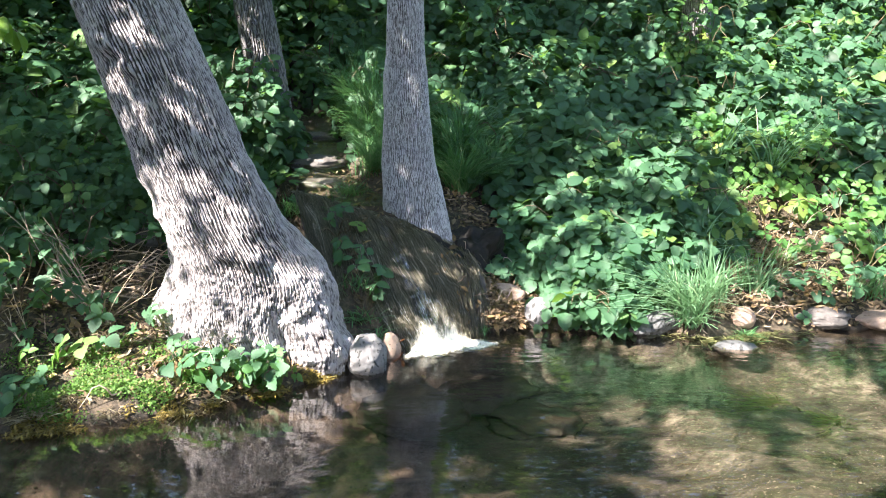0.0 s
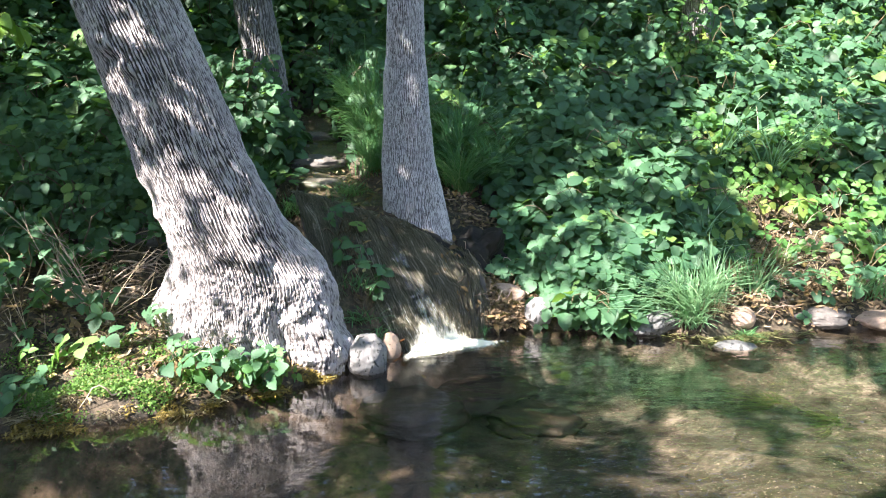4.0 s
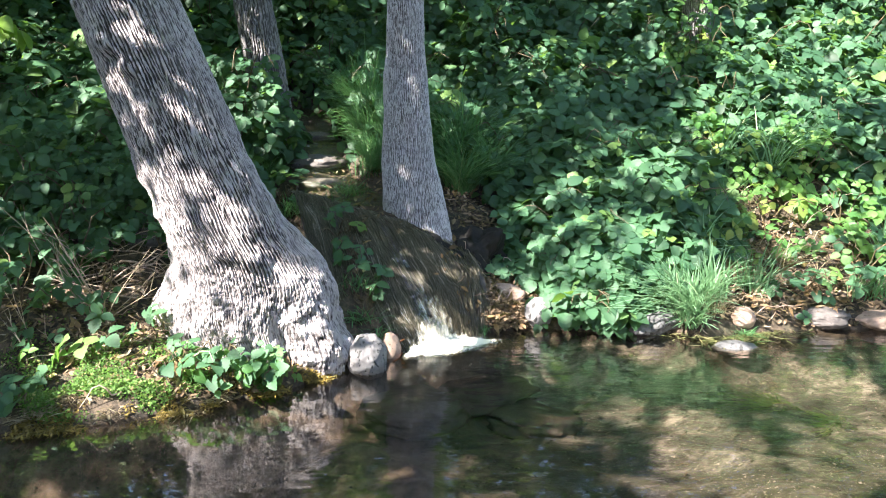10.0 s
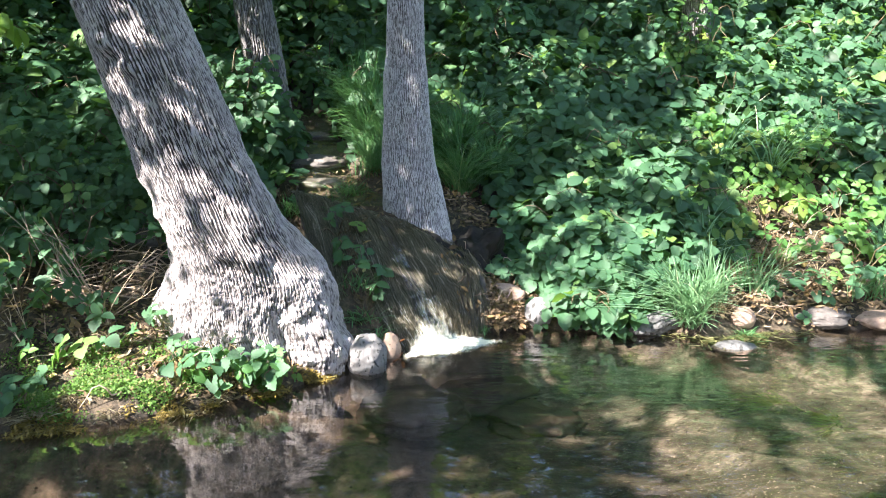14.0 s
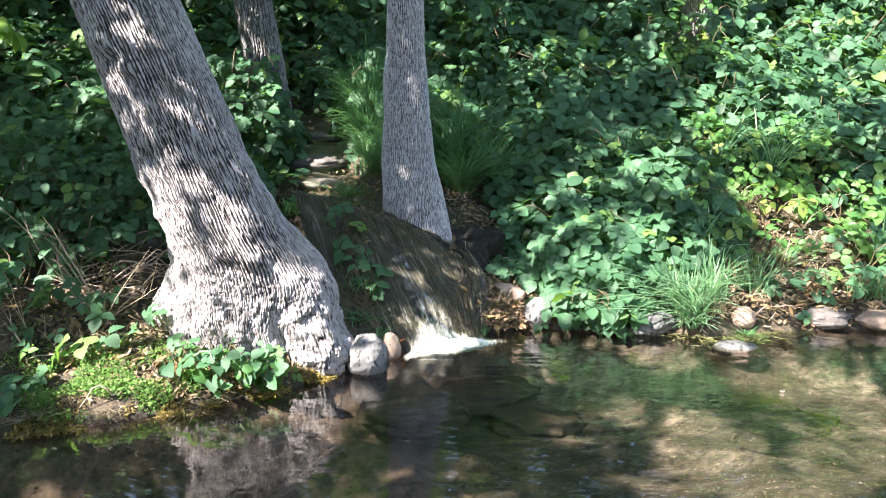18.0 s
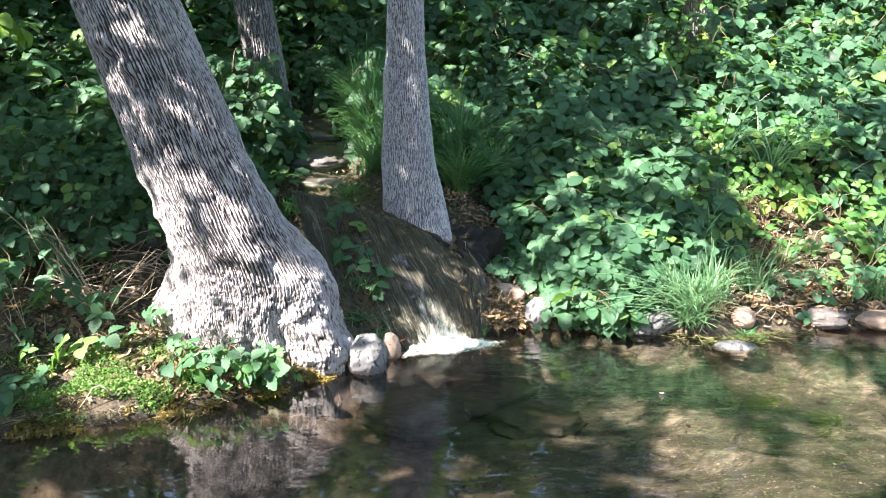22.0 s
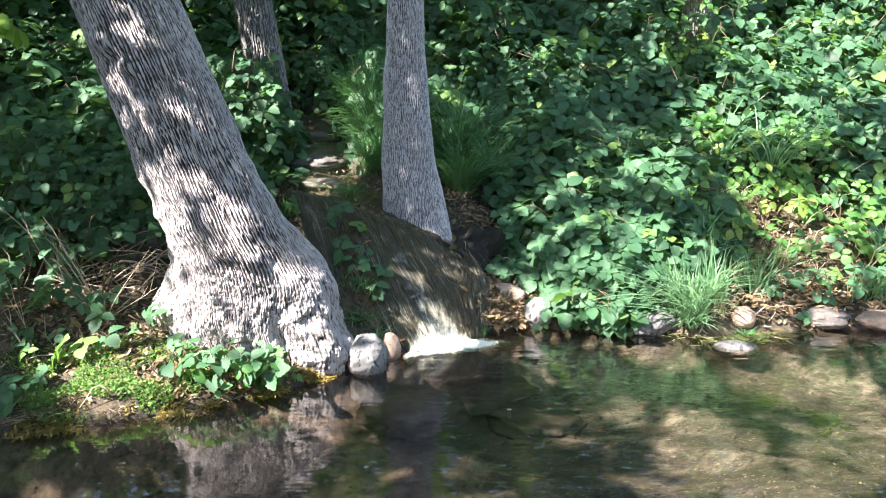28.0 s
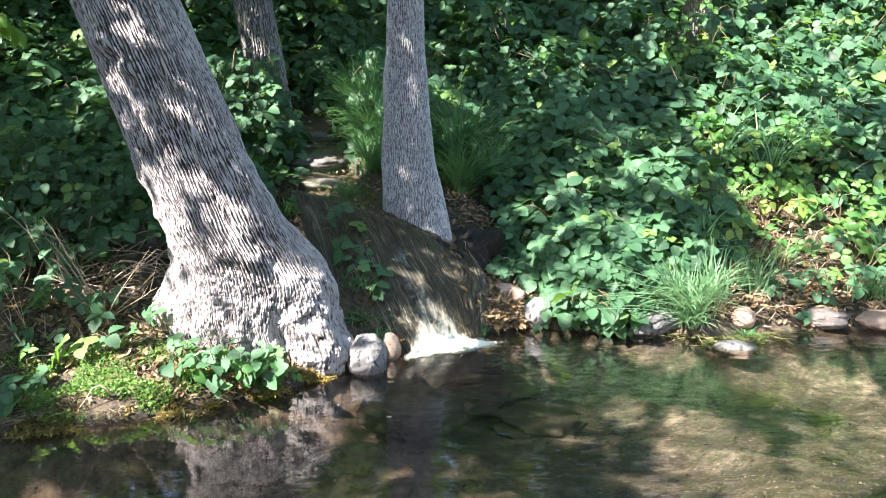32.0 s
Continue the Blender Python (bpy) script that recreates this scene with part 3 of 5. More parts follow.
# unseen canopy's openings, set to place sunlight, across the sun's way: centre, half widths
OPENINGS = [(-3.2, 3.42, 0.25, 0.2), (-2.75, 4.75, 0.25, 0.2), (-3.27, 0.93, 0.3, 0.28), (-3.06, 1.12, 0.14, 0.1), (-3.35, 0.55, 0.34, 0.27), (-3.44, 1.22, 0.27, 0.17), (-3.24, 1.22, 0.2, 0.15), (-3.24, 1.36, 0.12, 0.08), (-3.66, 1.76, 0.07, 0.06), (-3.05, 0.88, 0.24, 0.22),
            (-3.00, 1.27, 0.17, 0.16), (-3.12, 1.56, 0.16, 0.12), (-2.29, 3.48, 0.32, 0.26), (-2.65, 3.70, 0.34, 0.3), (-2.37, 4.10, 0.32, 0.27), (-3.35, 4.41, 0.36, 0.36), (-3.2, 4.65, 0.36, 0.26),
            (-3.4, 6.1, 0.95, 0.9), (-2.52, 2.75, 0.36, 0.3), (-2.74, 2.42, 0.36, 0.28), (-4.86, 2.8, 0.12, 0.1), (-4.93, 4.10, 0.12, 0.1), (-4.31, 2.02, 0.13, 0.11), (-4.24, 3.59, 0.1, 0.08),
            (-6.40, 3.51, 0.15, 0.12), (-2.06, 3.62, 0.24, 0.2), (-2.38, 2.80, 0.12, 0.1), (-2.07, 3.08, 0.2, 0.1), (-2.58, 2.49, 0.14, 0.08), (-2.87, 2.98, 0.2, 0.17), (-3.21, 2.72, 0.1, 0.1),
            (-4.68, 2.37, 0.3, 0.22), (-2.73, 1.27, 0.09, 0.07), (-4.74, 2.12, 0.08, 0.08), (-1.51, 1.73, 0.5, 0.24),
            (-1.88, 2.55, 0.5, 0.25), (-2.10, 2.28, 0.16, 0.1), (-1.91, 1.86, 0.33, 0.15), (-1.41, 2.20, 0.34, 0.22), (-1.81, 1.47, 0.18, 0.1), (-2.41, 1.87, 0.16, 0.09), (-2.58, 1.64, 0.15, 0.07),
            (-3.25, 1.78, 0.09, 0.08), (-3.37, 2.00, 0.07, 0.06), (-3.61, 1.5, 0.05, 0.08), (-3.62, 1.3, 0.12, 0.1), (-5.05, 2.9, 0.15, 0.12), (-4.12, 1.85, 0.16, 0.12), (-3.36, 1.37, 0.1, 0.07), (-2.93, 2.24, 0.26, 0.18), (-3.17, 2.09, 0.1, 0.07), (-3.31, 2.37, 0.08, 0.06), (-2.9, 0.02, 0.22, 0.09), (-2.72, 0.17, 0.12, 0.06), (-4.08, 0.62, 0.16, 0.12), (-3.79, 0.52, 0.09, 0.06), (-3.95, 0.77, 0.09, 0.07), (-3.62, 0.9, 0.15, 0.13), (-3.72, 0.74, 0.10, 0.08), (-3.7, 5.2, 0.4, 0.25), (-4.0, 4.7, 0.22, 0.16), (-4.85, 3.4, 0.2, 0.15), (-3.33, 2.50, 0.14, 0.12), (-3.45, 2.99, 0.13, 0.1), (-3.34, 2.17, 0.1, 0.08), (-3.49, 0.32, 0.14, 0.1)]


# where the unseen canopy is only thin, to let scattered sun through
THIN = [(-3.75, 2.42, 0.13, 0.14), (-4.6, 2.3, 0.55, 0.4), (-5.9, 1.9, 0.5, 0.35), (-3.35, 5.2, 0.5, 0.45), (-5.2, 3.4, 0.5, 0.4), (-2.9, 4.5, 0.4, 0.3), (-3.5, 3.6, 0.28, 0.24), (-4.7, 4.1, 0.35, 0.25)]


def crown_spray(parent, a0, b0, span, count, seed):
    """An unseen spray of canopy: loose leaves, left out at openings to place sunlight."""
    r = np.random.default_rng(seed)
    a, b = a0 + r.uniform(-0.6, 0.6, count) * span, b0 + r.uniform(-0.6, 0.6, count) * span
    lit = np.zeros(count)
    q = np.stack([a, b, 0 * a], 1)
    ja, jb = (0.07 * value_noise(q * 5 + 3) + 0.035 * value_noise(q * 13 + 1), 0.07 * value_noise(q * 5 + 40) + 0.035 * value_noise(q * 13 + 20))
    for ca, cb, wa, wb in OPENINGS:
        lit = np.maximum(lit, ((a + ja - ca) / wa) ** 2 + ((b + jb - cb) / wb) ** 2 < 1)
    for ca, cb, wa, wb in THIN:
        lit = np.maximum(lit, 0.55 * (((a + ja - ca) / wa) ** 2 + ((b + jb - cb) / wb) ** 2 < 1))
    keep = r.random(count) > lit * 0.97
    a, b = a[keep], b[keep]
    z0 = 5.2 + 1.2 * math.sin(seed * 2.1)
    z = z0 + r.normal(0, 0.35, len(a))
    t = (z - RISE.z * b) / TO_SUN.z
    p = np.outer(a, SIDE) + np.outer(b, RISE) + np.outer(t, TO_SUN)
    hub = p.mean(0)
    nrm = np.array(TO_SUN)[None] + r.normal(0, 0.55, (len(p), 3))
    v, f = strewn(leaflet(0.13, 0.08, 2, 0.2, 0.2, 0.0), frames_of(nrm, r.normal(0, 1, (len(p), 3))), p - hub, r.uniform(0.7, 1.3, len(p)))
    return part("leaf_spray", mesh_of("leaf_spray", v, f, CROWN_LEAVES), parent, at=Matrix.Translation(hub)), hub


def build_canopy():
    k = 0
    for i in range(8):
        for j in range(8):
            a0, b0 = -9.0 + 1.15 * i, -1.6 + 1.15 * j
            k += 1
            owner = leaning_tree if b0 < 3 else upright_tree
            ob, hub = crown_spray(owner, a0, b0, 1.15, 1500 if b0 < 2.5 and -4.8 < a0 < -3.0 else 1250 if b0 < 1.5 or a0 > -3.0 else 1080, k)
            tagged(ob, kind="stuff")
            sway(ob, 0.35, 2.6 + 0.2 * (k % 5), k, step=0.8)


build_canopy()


def build_shade_boughs():
    """Unseen boughs, added to shade the brambles behind the leaning tree."""
    r = np.random.default_rng(91)
    for k in range(28):
        hub = np.array([r.uniform(-6.5, -2.4), r.uniform(4.7, 9.0), r.uniform(3.4, 5.6)])
        n = 240
        p = r.normal(0, 1, (n, 3)) * [0.65, 0.65, 0.3]
        nrm = np.array([[0, 0, 1.0]]) + r.normal(0, 0.5, p.shape)
        v, f = strewn(leaflet(0.15, 0.09, 2, 0.2, 0.2, 0.0), frames_of(nrm, r.normal(0, 1, p.shape)), p, r.uniform(0.7, 1.3, n))
        tagged(part("leaf_spray", mesh_of("leaf_spray", v, f, CROWN_LEAVES), back_tree, at=Matrix.Translation(hub)), kind="stuff")


build_shade_boughs()


# ---- brambles ----
LEAF_KINDS = [mesh_of("leaf", *(lambda q: (q[0], triangles(q[1])))(compound_leaf(1.0, 40 + i, 3 if i % 3 else 5)), LEAF) for i in range(6)]
LEAF_KINDS += [mesh_of("leaf", *lobed_leaf(0.8, 60 + i), LEAF) for i in range(2)]
LIT_KINDS = [mesh_of("leaf", *(lambda q: (q[0], triangles(q[1])))(compound_leaf(1.0, 80 + i, 3)), LIT_LEAF) for i in range(3)] + [mesh_of("leaf", *lobed_leaf(0.8, 90), LIT_LEAF)]
FILL_LEAF = compound_leaf(1.0, 5, 3, 4)
CHANNEL_X, CHANNEL_Y = [-0.2, -0.45, -0.88, -1.0, -1.1, -1.2], [3.9, 4.4, 5.0, 5.6, 6.2, 7.0]


def bare(x, y):
    """Where nothing of the brambles grows: the rill, the fall, the stems of the trees."""
    d = np.abs(x - np.interp(y, CHANNEL_Y, CHANNEL_X))
    rill = (d < np.where(y < 4.6, 0.42, 0.2)) & (y < 6.4)
    stem = np.hypot(x + 0.2, y - 4.45) < 0.42
    foot = np.hypot(x + 0.95, 1.5 * (y - 3.58)) < 0.48
    wet = y < shore(x) - 0.04
    return rill | stem | foot | wet


def bramble(x, y, radius, height, singles, fill, seed, size=0.125, hang=False, lean=(0, -0.5, 0.86), name="bramble_bush", sparse=False, kinds=LEAF_KINDS):
    """A bramble: arching canes, leaves that can be told apart, and the mass of foliage behind them."""
    r = np.random.default_rng(seed)
    z0 = rest(x, y)
    bush = thing(name, (x, y, z0), "sparse low bramble with green toothed leaves over leaf litter" if sparse else "dense bramble with dark green three-part leaves on the bank", "bramble bush", "brambles on the bank")
    for k in range(4 if sparse else 6):
        a, l = r.uniform(0, 6.28), radius * r.uniform(0.7, 1.15)
        top = height * r.uniform(0.7, 1.15)
        s = np.linspace(0, 1, 9)[:, None]
        end = np.array([math.cos(a) * l, math.sin(a) * l, 0])
        line = s * end + np.array([0, 0, 1]) * (top * np.sin(s * 2.2) - 0.02) + r.normal(0, 0.012, (9, 3))
        part("cane", mesh_of("cane", *tube(line, np.linspace(0.005, 0.002, 9), 5), CANE), bush)

    def spots(n, top):
        a, q = r.uniform(0, 6.28, n), np.sqrt(r.random(n))
        px, py = x + radius * 1.15 * q * np.cos(a), y + radius * 1.15 * q * np.sin(a)
        ok = ~bare(px, py) | (hang & (np.hypot(px + 0.95, py - 3.5) > 0.46))
        px, py, q = px[ok], py[ok], q[ok]
        dome = np.sqrt(np.clip(1.05 - q ** 2, 0.1, 1))
        u = r.random(len(px))
        pz = np.maximum(ground_level(px, py), 0.0) + 0.03 + height * dome * (0.35 + 0.7 * u ** 0.6 if top else 0.85 * u)
        p = np.stack([px, py, pz], 1)
        n = np.asarray(lean)[None] + r.normal(0, 0.33, p.shape) + np.stack([(px - x) * 0.5, (py - y) * 0.3, 0 * px], 1)
        h = np.array([0, -0.6, -0.2])[None] + r.normal(0, 1.0, p.shape)
        return p, frames_of(n, h), size * r.uniform(0.6, 1.25, len(p))

    # inner foliage, coloured darker to stand for shade in the gaps
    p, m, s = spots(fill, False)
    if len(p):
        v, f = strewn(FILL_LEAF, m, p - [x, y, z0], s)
        tagged(part("foliage", mesh_of("foliage", v, f, SHADED_LEAVES), bush), kind="stuff")
    p, m, s = spots(singles, True)
    for i in range(len(p)):
        leaf = part("leaf", kinds[int(r.integers(len(kinds)))], bush, at=matrix_of(m[i], p[i] - [x, y, z0], s[i]))
        if y < 5.5 and i % 12 == 0:
            sway(leaf, 3.5, 1.4 + 0.8 * r.random(), seed * 1000 + i, step=0.4)
    return bush


def build_brambles():
    k = 100
    rows = [
        # far to near: y, height, leaves apart, fill, x...
        (8.2, 0.9, 25, 420, (-4.6, -3.6, -2.6, -1.6, -0.7, 0.3, 1.3, 2.4, 3.5, 4.7)),
        (7.4, 0.75, 40, 380, (-3.9, -3.0, -2.1, -1.3, -0.6, 0.3, 1.1, 2.0, 3.0, 4.0, 5.0)),
        (6.6, 0.5, 70, 330, (-3.5, -2.7, -1.95, -0.35, 0.35, 1.1, 1.85, 2.6, 3.5, 4.4)),
        (5.9, 0.42, 90, 300, (-3.2, -2.5, -1.85, -0.3, 0.3, 0.95, 1.6, 2.25, 2.95, 3.7)),
        (5.3, 0.38, 110, 260, (-2.9, -2.3, -1.7, 0.5, 0.95, 1.45, 3.2)),
        (4.8, 0.32, 120, 220, (-2.6, -2.05, 0.82, 1.15, 1.5)),
    ]
    for y, height, singles, fill, xs in rows:
        radius = 0.42 if y < 5.6 else 0.5 if y < 7 else 0.7
        for i, x in enumerate(xs):
            k += 1
            bramble(x, y + 0.12 * math.sin(k * 1.7), radius, height * (1 + 0.2 * math.sin(k * 2.9)), singles, fill, k, 0.165 if y < 7 else 0.18)
    for x, y, rad, h, n, fill in ((0.78, 4.42, 0.24, 0.28, 90, 120), (0.98, 4.35, 0.32, 0.34, 170, 260), (1.3, 4.5, 0.32, 0.34, 140, 220), (0.85, 4.08, 0.25, 0.22, 90, 70)):
        k += 1
        bramble(x, y, rad, h, n, fill, k, 0.14, False, (-0.1, -0.5, 0.85))
    for x, y, rad, h, n, fill in ((2.15, 4.32, 0.2, 0.13, 16, 0), (2.6, 4.45, 0.25, 0.25, 22, 0), (1.72, 4.7, 0.28, 0.25, 34, 0), (2.15, 4.85, 0.3, 0.3, 44, 0), (2.7, 4.9, 0.35, 0.3, 50, 0), (2.6, 5.3, 0.35, 0.35, 70, 30), (2.05, 5.3, 0.35, 0.35, 80, 40), (2.1, 6.15, 0.3, 0.6, 60, 90), (2.05, 6.2, 0.3, 0.85, 50, 90), (3.0, 4.7, 0.3, 0.25, 30, 10), (-1.38, 5.15, 0.32, 0.8, 120, 220), (-1.2, 5.28, 0.2, 0.45, 50, 60), (-0.98, 6.6, 0.3, 0.5, 40, 80), (-0.62, 6.3, 0.3, 0.35, 40, 60), (-1.35, 4.6, 0.25, 0.3, 30, 20), (-2.4, 4.35, 0.36, 0.5, 90, 160), (-1.8, 4.55, 0.32, 0.45, 70, 120), (-2.5, 3.9, 0.3, 0.5, 50, 60), (-2.15, 4.0, 0.26, 0.3, 26, 20), (-1.65, 4.2, 0.24, 0.25, 14, 10), (-1.75, 3.65, 0.2, 0.25, 9, 0), (-2.1, 3.55, 0.2, 0.3, 16, 0), (-1.95, 3.75, 0.3, 0.35, 8, 0), (-2.05, 4.2, 0.3, 0.45, 36, 40),
                                  (-1.82, 3.1, 0.12, 0.08, 7, 0), (-1.8, 2.88, 0.1, 0.06, 6, 0), (0.42, 4.5, 0.14, 0.12, 16, 0), (0.3, 4.5, 0.08, 0.08, 8, 0), (-1.17, 3.16, 0.08, 0.16, 7, 0), (-0.98, 3.14, 0.12, 0.2, 17, 0), (-0.82, 3.18, 0.1, 0.16, 12, 0), (-0.72, 3.2, 0.07, 0.06, 5, 0), (-1.38, 3.36, 0.12, 0.14, 8, 0), (-1.68, 3.3, 0.14, 0.16, 8, 0), (-2.0, 3.32, 0.16, 0.24, 12, 0), (-0.43, 3.78, 0.1, 0.14, 3, 0),
                                  (-0.5, 3.98, 0.1, 0.14, 4, 0), (-0.33, 3.95, 0.05, 0.12, 2, 0), (-0.62, 4.15, 0.14, 0.16, 6, 0), (0.32, 4.36, 0.12, 0.1, 10, 0), (-1.05, 4.75, 0.15, 0.2, 14, 0)):
        # sprouts in sunny spots get the leaves with sunlight in their colour
        k += 1
        bramble(x, y, rad, h, n, fill, k, 0.118, True, (-0.45, -0.55, 0.75) if y < 3.4 else (0, -0.6, 0.8), "bramble_sprout", True, LIT_KINDS if x > 1.65 and y > 4.5 else LEAF_KINDS + LIT_KINDS[:2] if y < 3.3 else LEAF_KINDS)


build_brambles()


def build_hanging_twig():
    """A low twig of the leaning tree that nods before the brambles."""
    hub = np.array([-2.1, 3.2, 1.72])
    twig = part("hanging_twig", mesh_of("hanging_twig", *tube(smooth_line([(-0.25, 0.1, 0.1), (0, 0, 0), (0.16, -0.02, -0.03), (0.30, -0.06, -0.10)], 14), np.linspace(0.006, 0.002, 14), 6), CANE), leaning_tree, "low twig with pale green leaves", Matrix.Translation(hub) @ Matrix.Scale(1.25, 4))
    me = mesh_of("leaf", *leaflet(0.105, 0.045, 6, 0.2, 0.25, 0.05, 0.75), FRESH)
    r = random.Random(4)
    for k in range(26):
        s = k / 25
        m = pose(-0.02 + 0.32 * s, -0.06 * s, -0.10 * s * s, r.uniform(-50, -10), r.uniform(-30, 30), r.uniform(-70, 70) + (180 if k % 2 else 200))
        part("leaf", me, twig, at=m @ Matrix.Scale(r.uniform(0.7, 1.15), 4))
    sway(twig, 2.2, 2.3, 77, step=0.25)


build_hanging_twig()


# ---- stones ----
def stone(at, size, mat, label, seed, turn=0, name="stone", rough=0.13, fine=4):
    bm = bmesh.new()
    bmesh.ops.create_icosphere(bm, subdivisions=fine, radius=0.5)
    for v in bm.verts:
        c = v.co.copy()
        d = 0.5 * noise.noise(c * 2.6 + Vector((seed * 3.7, 0, 0))) + 0.25 * noise.noise(c * 5 + Vector((seed, 2, 0))) + 0.14 * noise.noise(c * 13) + 0.08 * noise.noise(c * 31)
        v.co = c * (1 + rough * 2.4 * d)
        v.co = Vector((math.copysign(abs(v.co.x * 2) ** 0.95 / 2, v.co.x) * size[0], math.copysign(abs(v.co.y * 2) ** 0.95 / 2, v.co.y) * size[1], v.co.z * size[2]))
    me = bpy.data.meshes.new(name)
    bm.to_mesh(me)
    bm.free()
    me.polygons.foreach_set("use_smooth", [True] * len(me.polygons))
    me.materials.append(mat)
    ob = new(name, me)
    ob.matrix_basis = pose(*at, 0, 0, turn)
    return tagged(ob, label, "stone", "stones along the stream")


stone((-0.375, 3.46, 0.07), (0.20, 0.19, 0.22), PALE_STONE, "pale rounded pitted stone beside the tree root", 1, 20, fine=5)
stone((-0.28, 3.66, 0.04), (0.12, 0.1, 0.16), BROWN_STONE, "small brown stone with moss at the foot of the fall", 2)
stone((0.56, 4.14, 0.09), (0.16, 0.14, 0.18), PALE_STONE, "pale stone under shaded bramble leaves at the water", 3)
stone((1.20, 4.10, 0.05), (0.36, 0.26, 0.17), GREY_STONE, "grey pitted boulder half under grass", 4, 8, rough=0.2, fine=5)
stone((1.72, 4.05, 0.085), (0.14, 0.12, 0.12), BROWN_STONE, "small reddish brown stone on the water's edge", 5)
stone((2.22, 4.16, 0.055), (0.35, 0.2, 0.11), LONG_STONE, "long grey brown stone on the water's edge", 6, -4, rough=0.2, fine=5)
stone((2.6, 4.14, 0.04), (0.34, 0.24, 0.11), BROWN_STONE, "flat brown stone on the water's edge", 7)
stone((1.595, 3.83, -0.016), (0.26, 0.16, 0.072), GREY_STONE, "flat wet grey stone just above the water", 8)
stone((0.33, 4.62, 0.46), (0.18, 0.14, 0.08), GREY_STONE, "flat grey stone on the ledge by the slender trunk", 9, -15)
stone((-0.66, 4.25, 0.52), (0.26, 0.2, 0.22), GREY_STONE, "grey stone behind the leaning trunk", 10, 15)
stone((-0.9, 5.25, 0.865), (0.42, 0.34, 0.1), LONG_STONE, "flat wet brown slab across the rill", 16, 8, rough=0.2)
stone((-0.8, 4.86, 0.74), (0.34, 0.2, 0.12), DARK_STONE, "dark wet stone at a step of the rill", 20, -12, rough=0.25)
stone((-1.03, 5.75, 1.0), (0.46, 0.34, 0.1), LONG_STONE, "flat wet brown slab across the rill", 17, -6, rough=0.2)
stone((-1.75, 4.3, 0.46), (0.36, 0.26, 0.22), DARK_STONE, "dark stone in the shade of the bank", 11)
stone((-0.14, 3.24, -0.125), (0.52, 0.34, 0.2), BED_STONE, "dark brown rounded rock just under the water", 12, rough=0.16, fine=5)
stone((0.16, 3.74, -0.235), (0.6, 0.42, 0.13), BED_STONE, "dark brown flat rock under the water below the fall", 18, 15, rough=0.3)
stone((0.46, 3.5, -0.29), (0.5, 0.36, 0.12), BED_STONE, "dark brown flat rock on the stream bed", 19, -20, rough=0.3)
pebble = tagged(new("fallen_leaf", mesh_of("fallen_leaf", *leaflet(0.03, 0.02, 4, 0.5, -0.4, 0, 0.8), DRY_LEAF)), "small pale leaf caught on the sunken rock", "fallen leaf", "fallen leaves")
pebble.matrix_basis = pose(-0.082, 3.335, 0.004, 0, 0, 50)
stone((0.20, 4.50, 0.34), (0.40, 0.26, 0.36), BLACK_STONE, "dark wet rock under the slender trunk", 14, name="rock", rough=0.4, fine=5)
stone((0.36, 4.30, 0.17), (0.26, 0.13, 0.10), BROWN_STONE, "brown lump of rock among fallen leaves", 15, -30, name="rock", rough=0.3)

# ---- the fall ----
FALL_LEFT = [(-0.66, 4.46, 0.69), (-0.60, 4.34, 0.64), (-0.48, 4.02, 0.42), (-0.36, 3.80, 0.16), (-0.27, 3.66, -0.06)]
FALL_RIGHT = [(0.10, 4.48, 0.46), (0.14, 4.38, 0.40), (0.21, 4.22, 0.26), (0.24, 4.12, 0.12), (0.24, 4.0, -0.06)]
LEFT_LINE, RIGHT_LINE = smooth_line(FALL_LEFT, 80), smooth_line(FALL_RIGHT, 80)


def fall_point(s, across):
    """A place on the bulging slope of the fall: s from lip to foot, across from 0 at one bank to 1 at the other."""
    s, a = np.clip(np.asarray(s, float), 0, 1), np.broadcast_to(np.asarray(across, float), np.shape(s))
    i = (s * 79).astype(int)
    p = LEFT_LINE[i] * (1 - a)[..., None] + RIGHT_LINE[i] * a[..., None]
    swell = np.sin(np.pi * np.clip(a, 0, 1)) ** 0.8 * np.sin(np.pi * (0.04 + 0.86 * s))
    p = p + swell[..., None] * np.array([0.0, -0.075, 0.05])
    q = value_noise(p * [10, 10, 6])
    return p + (q * 0.022 + value_noise(p * 28) * 0.010)[..., None] * np.array([0, -0.6, 0.8])


def course(s):
    """Where across the slope the water runs, from the lip to the foot."""
    return np.interp(s, [0, 0.3, 0.6, 1.0], [0.27, 0.31, 0.38, 0.46])


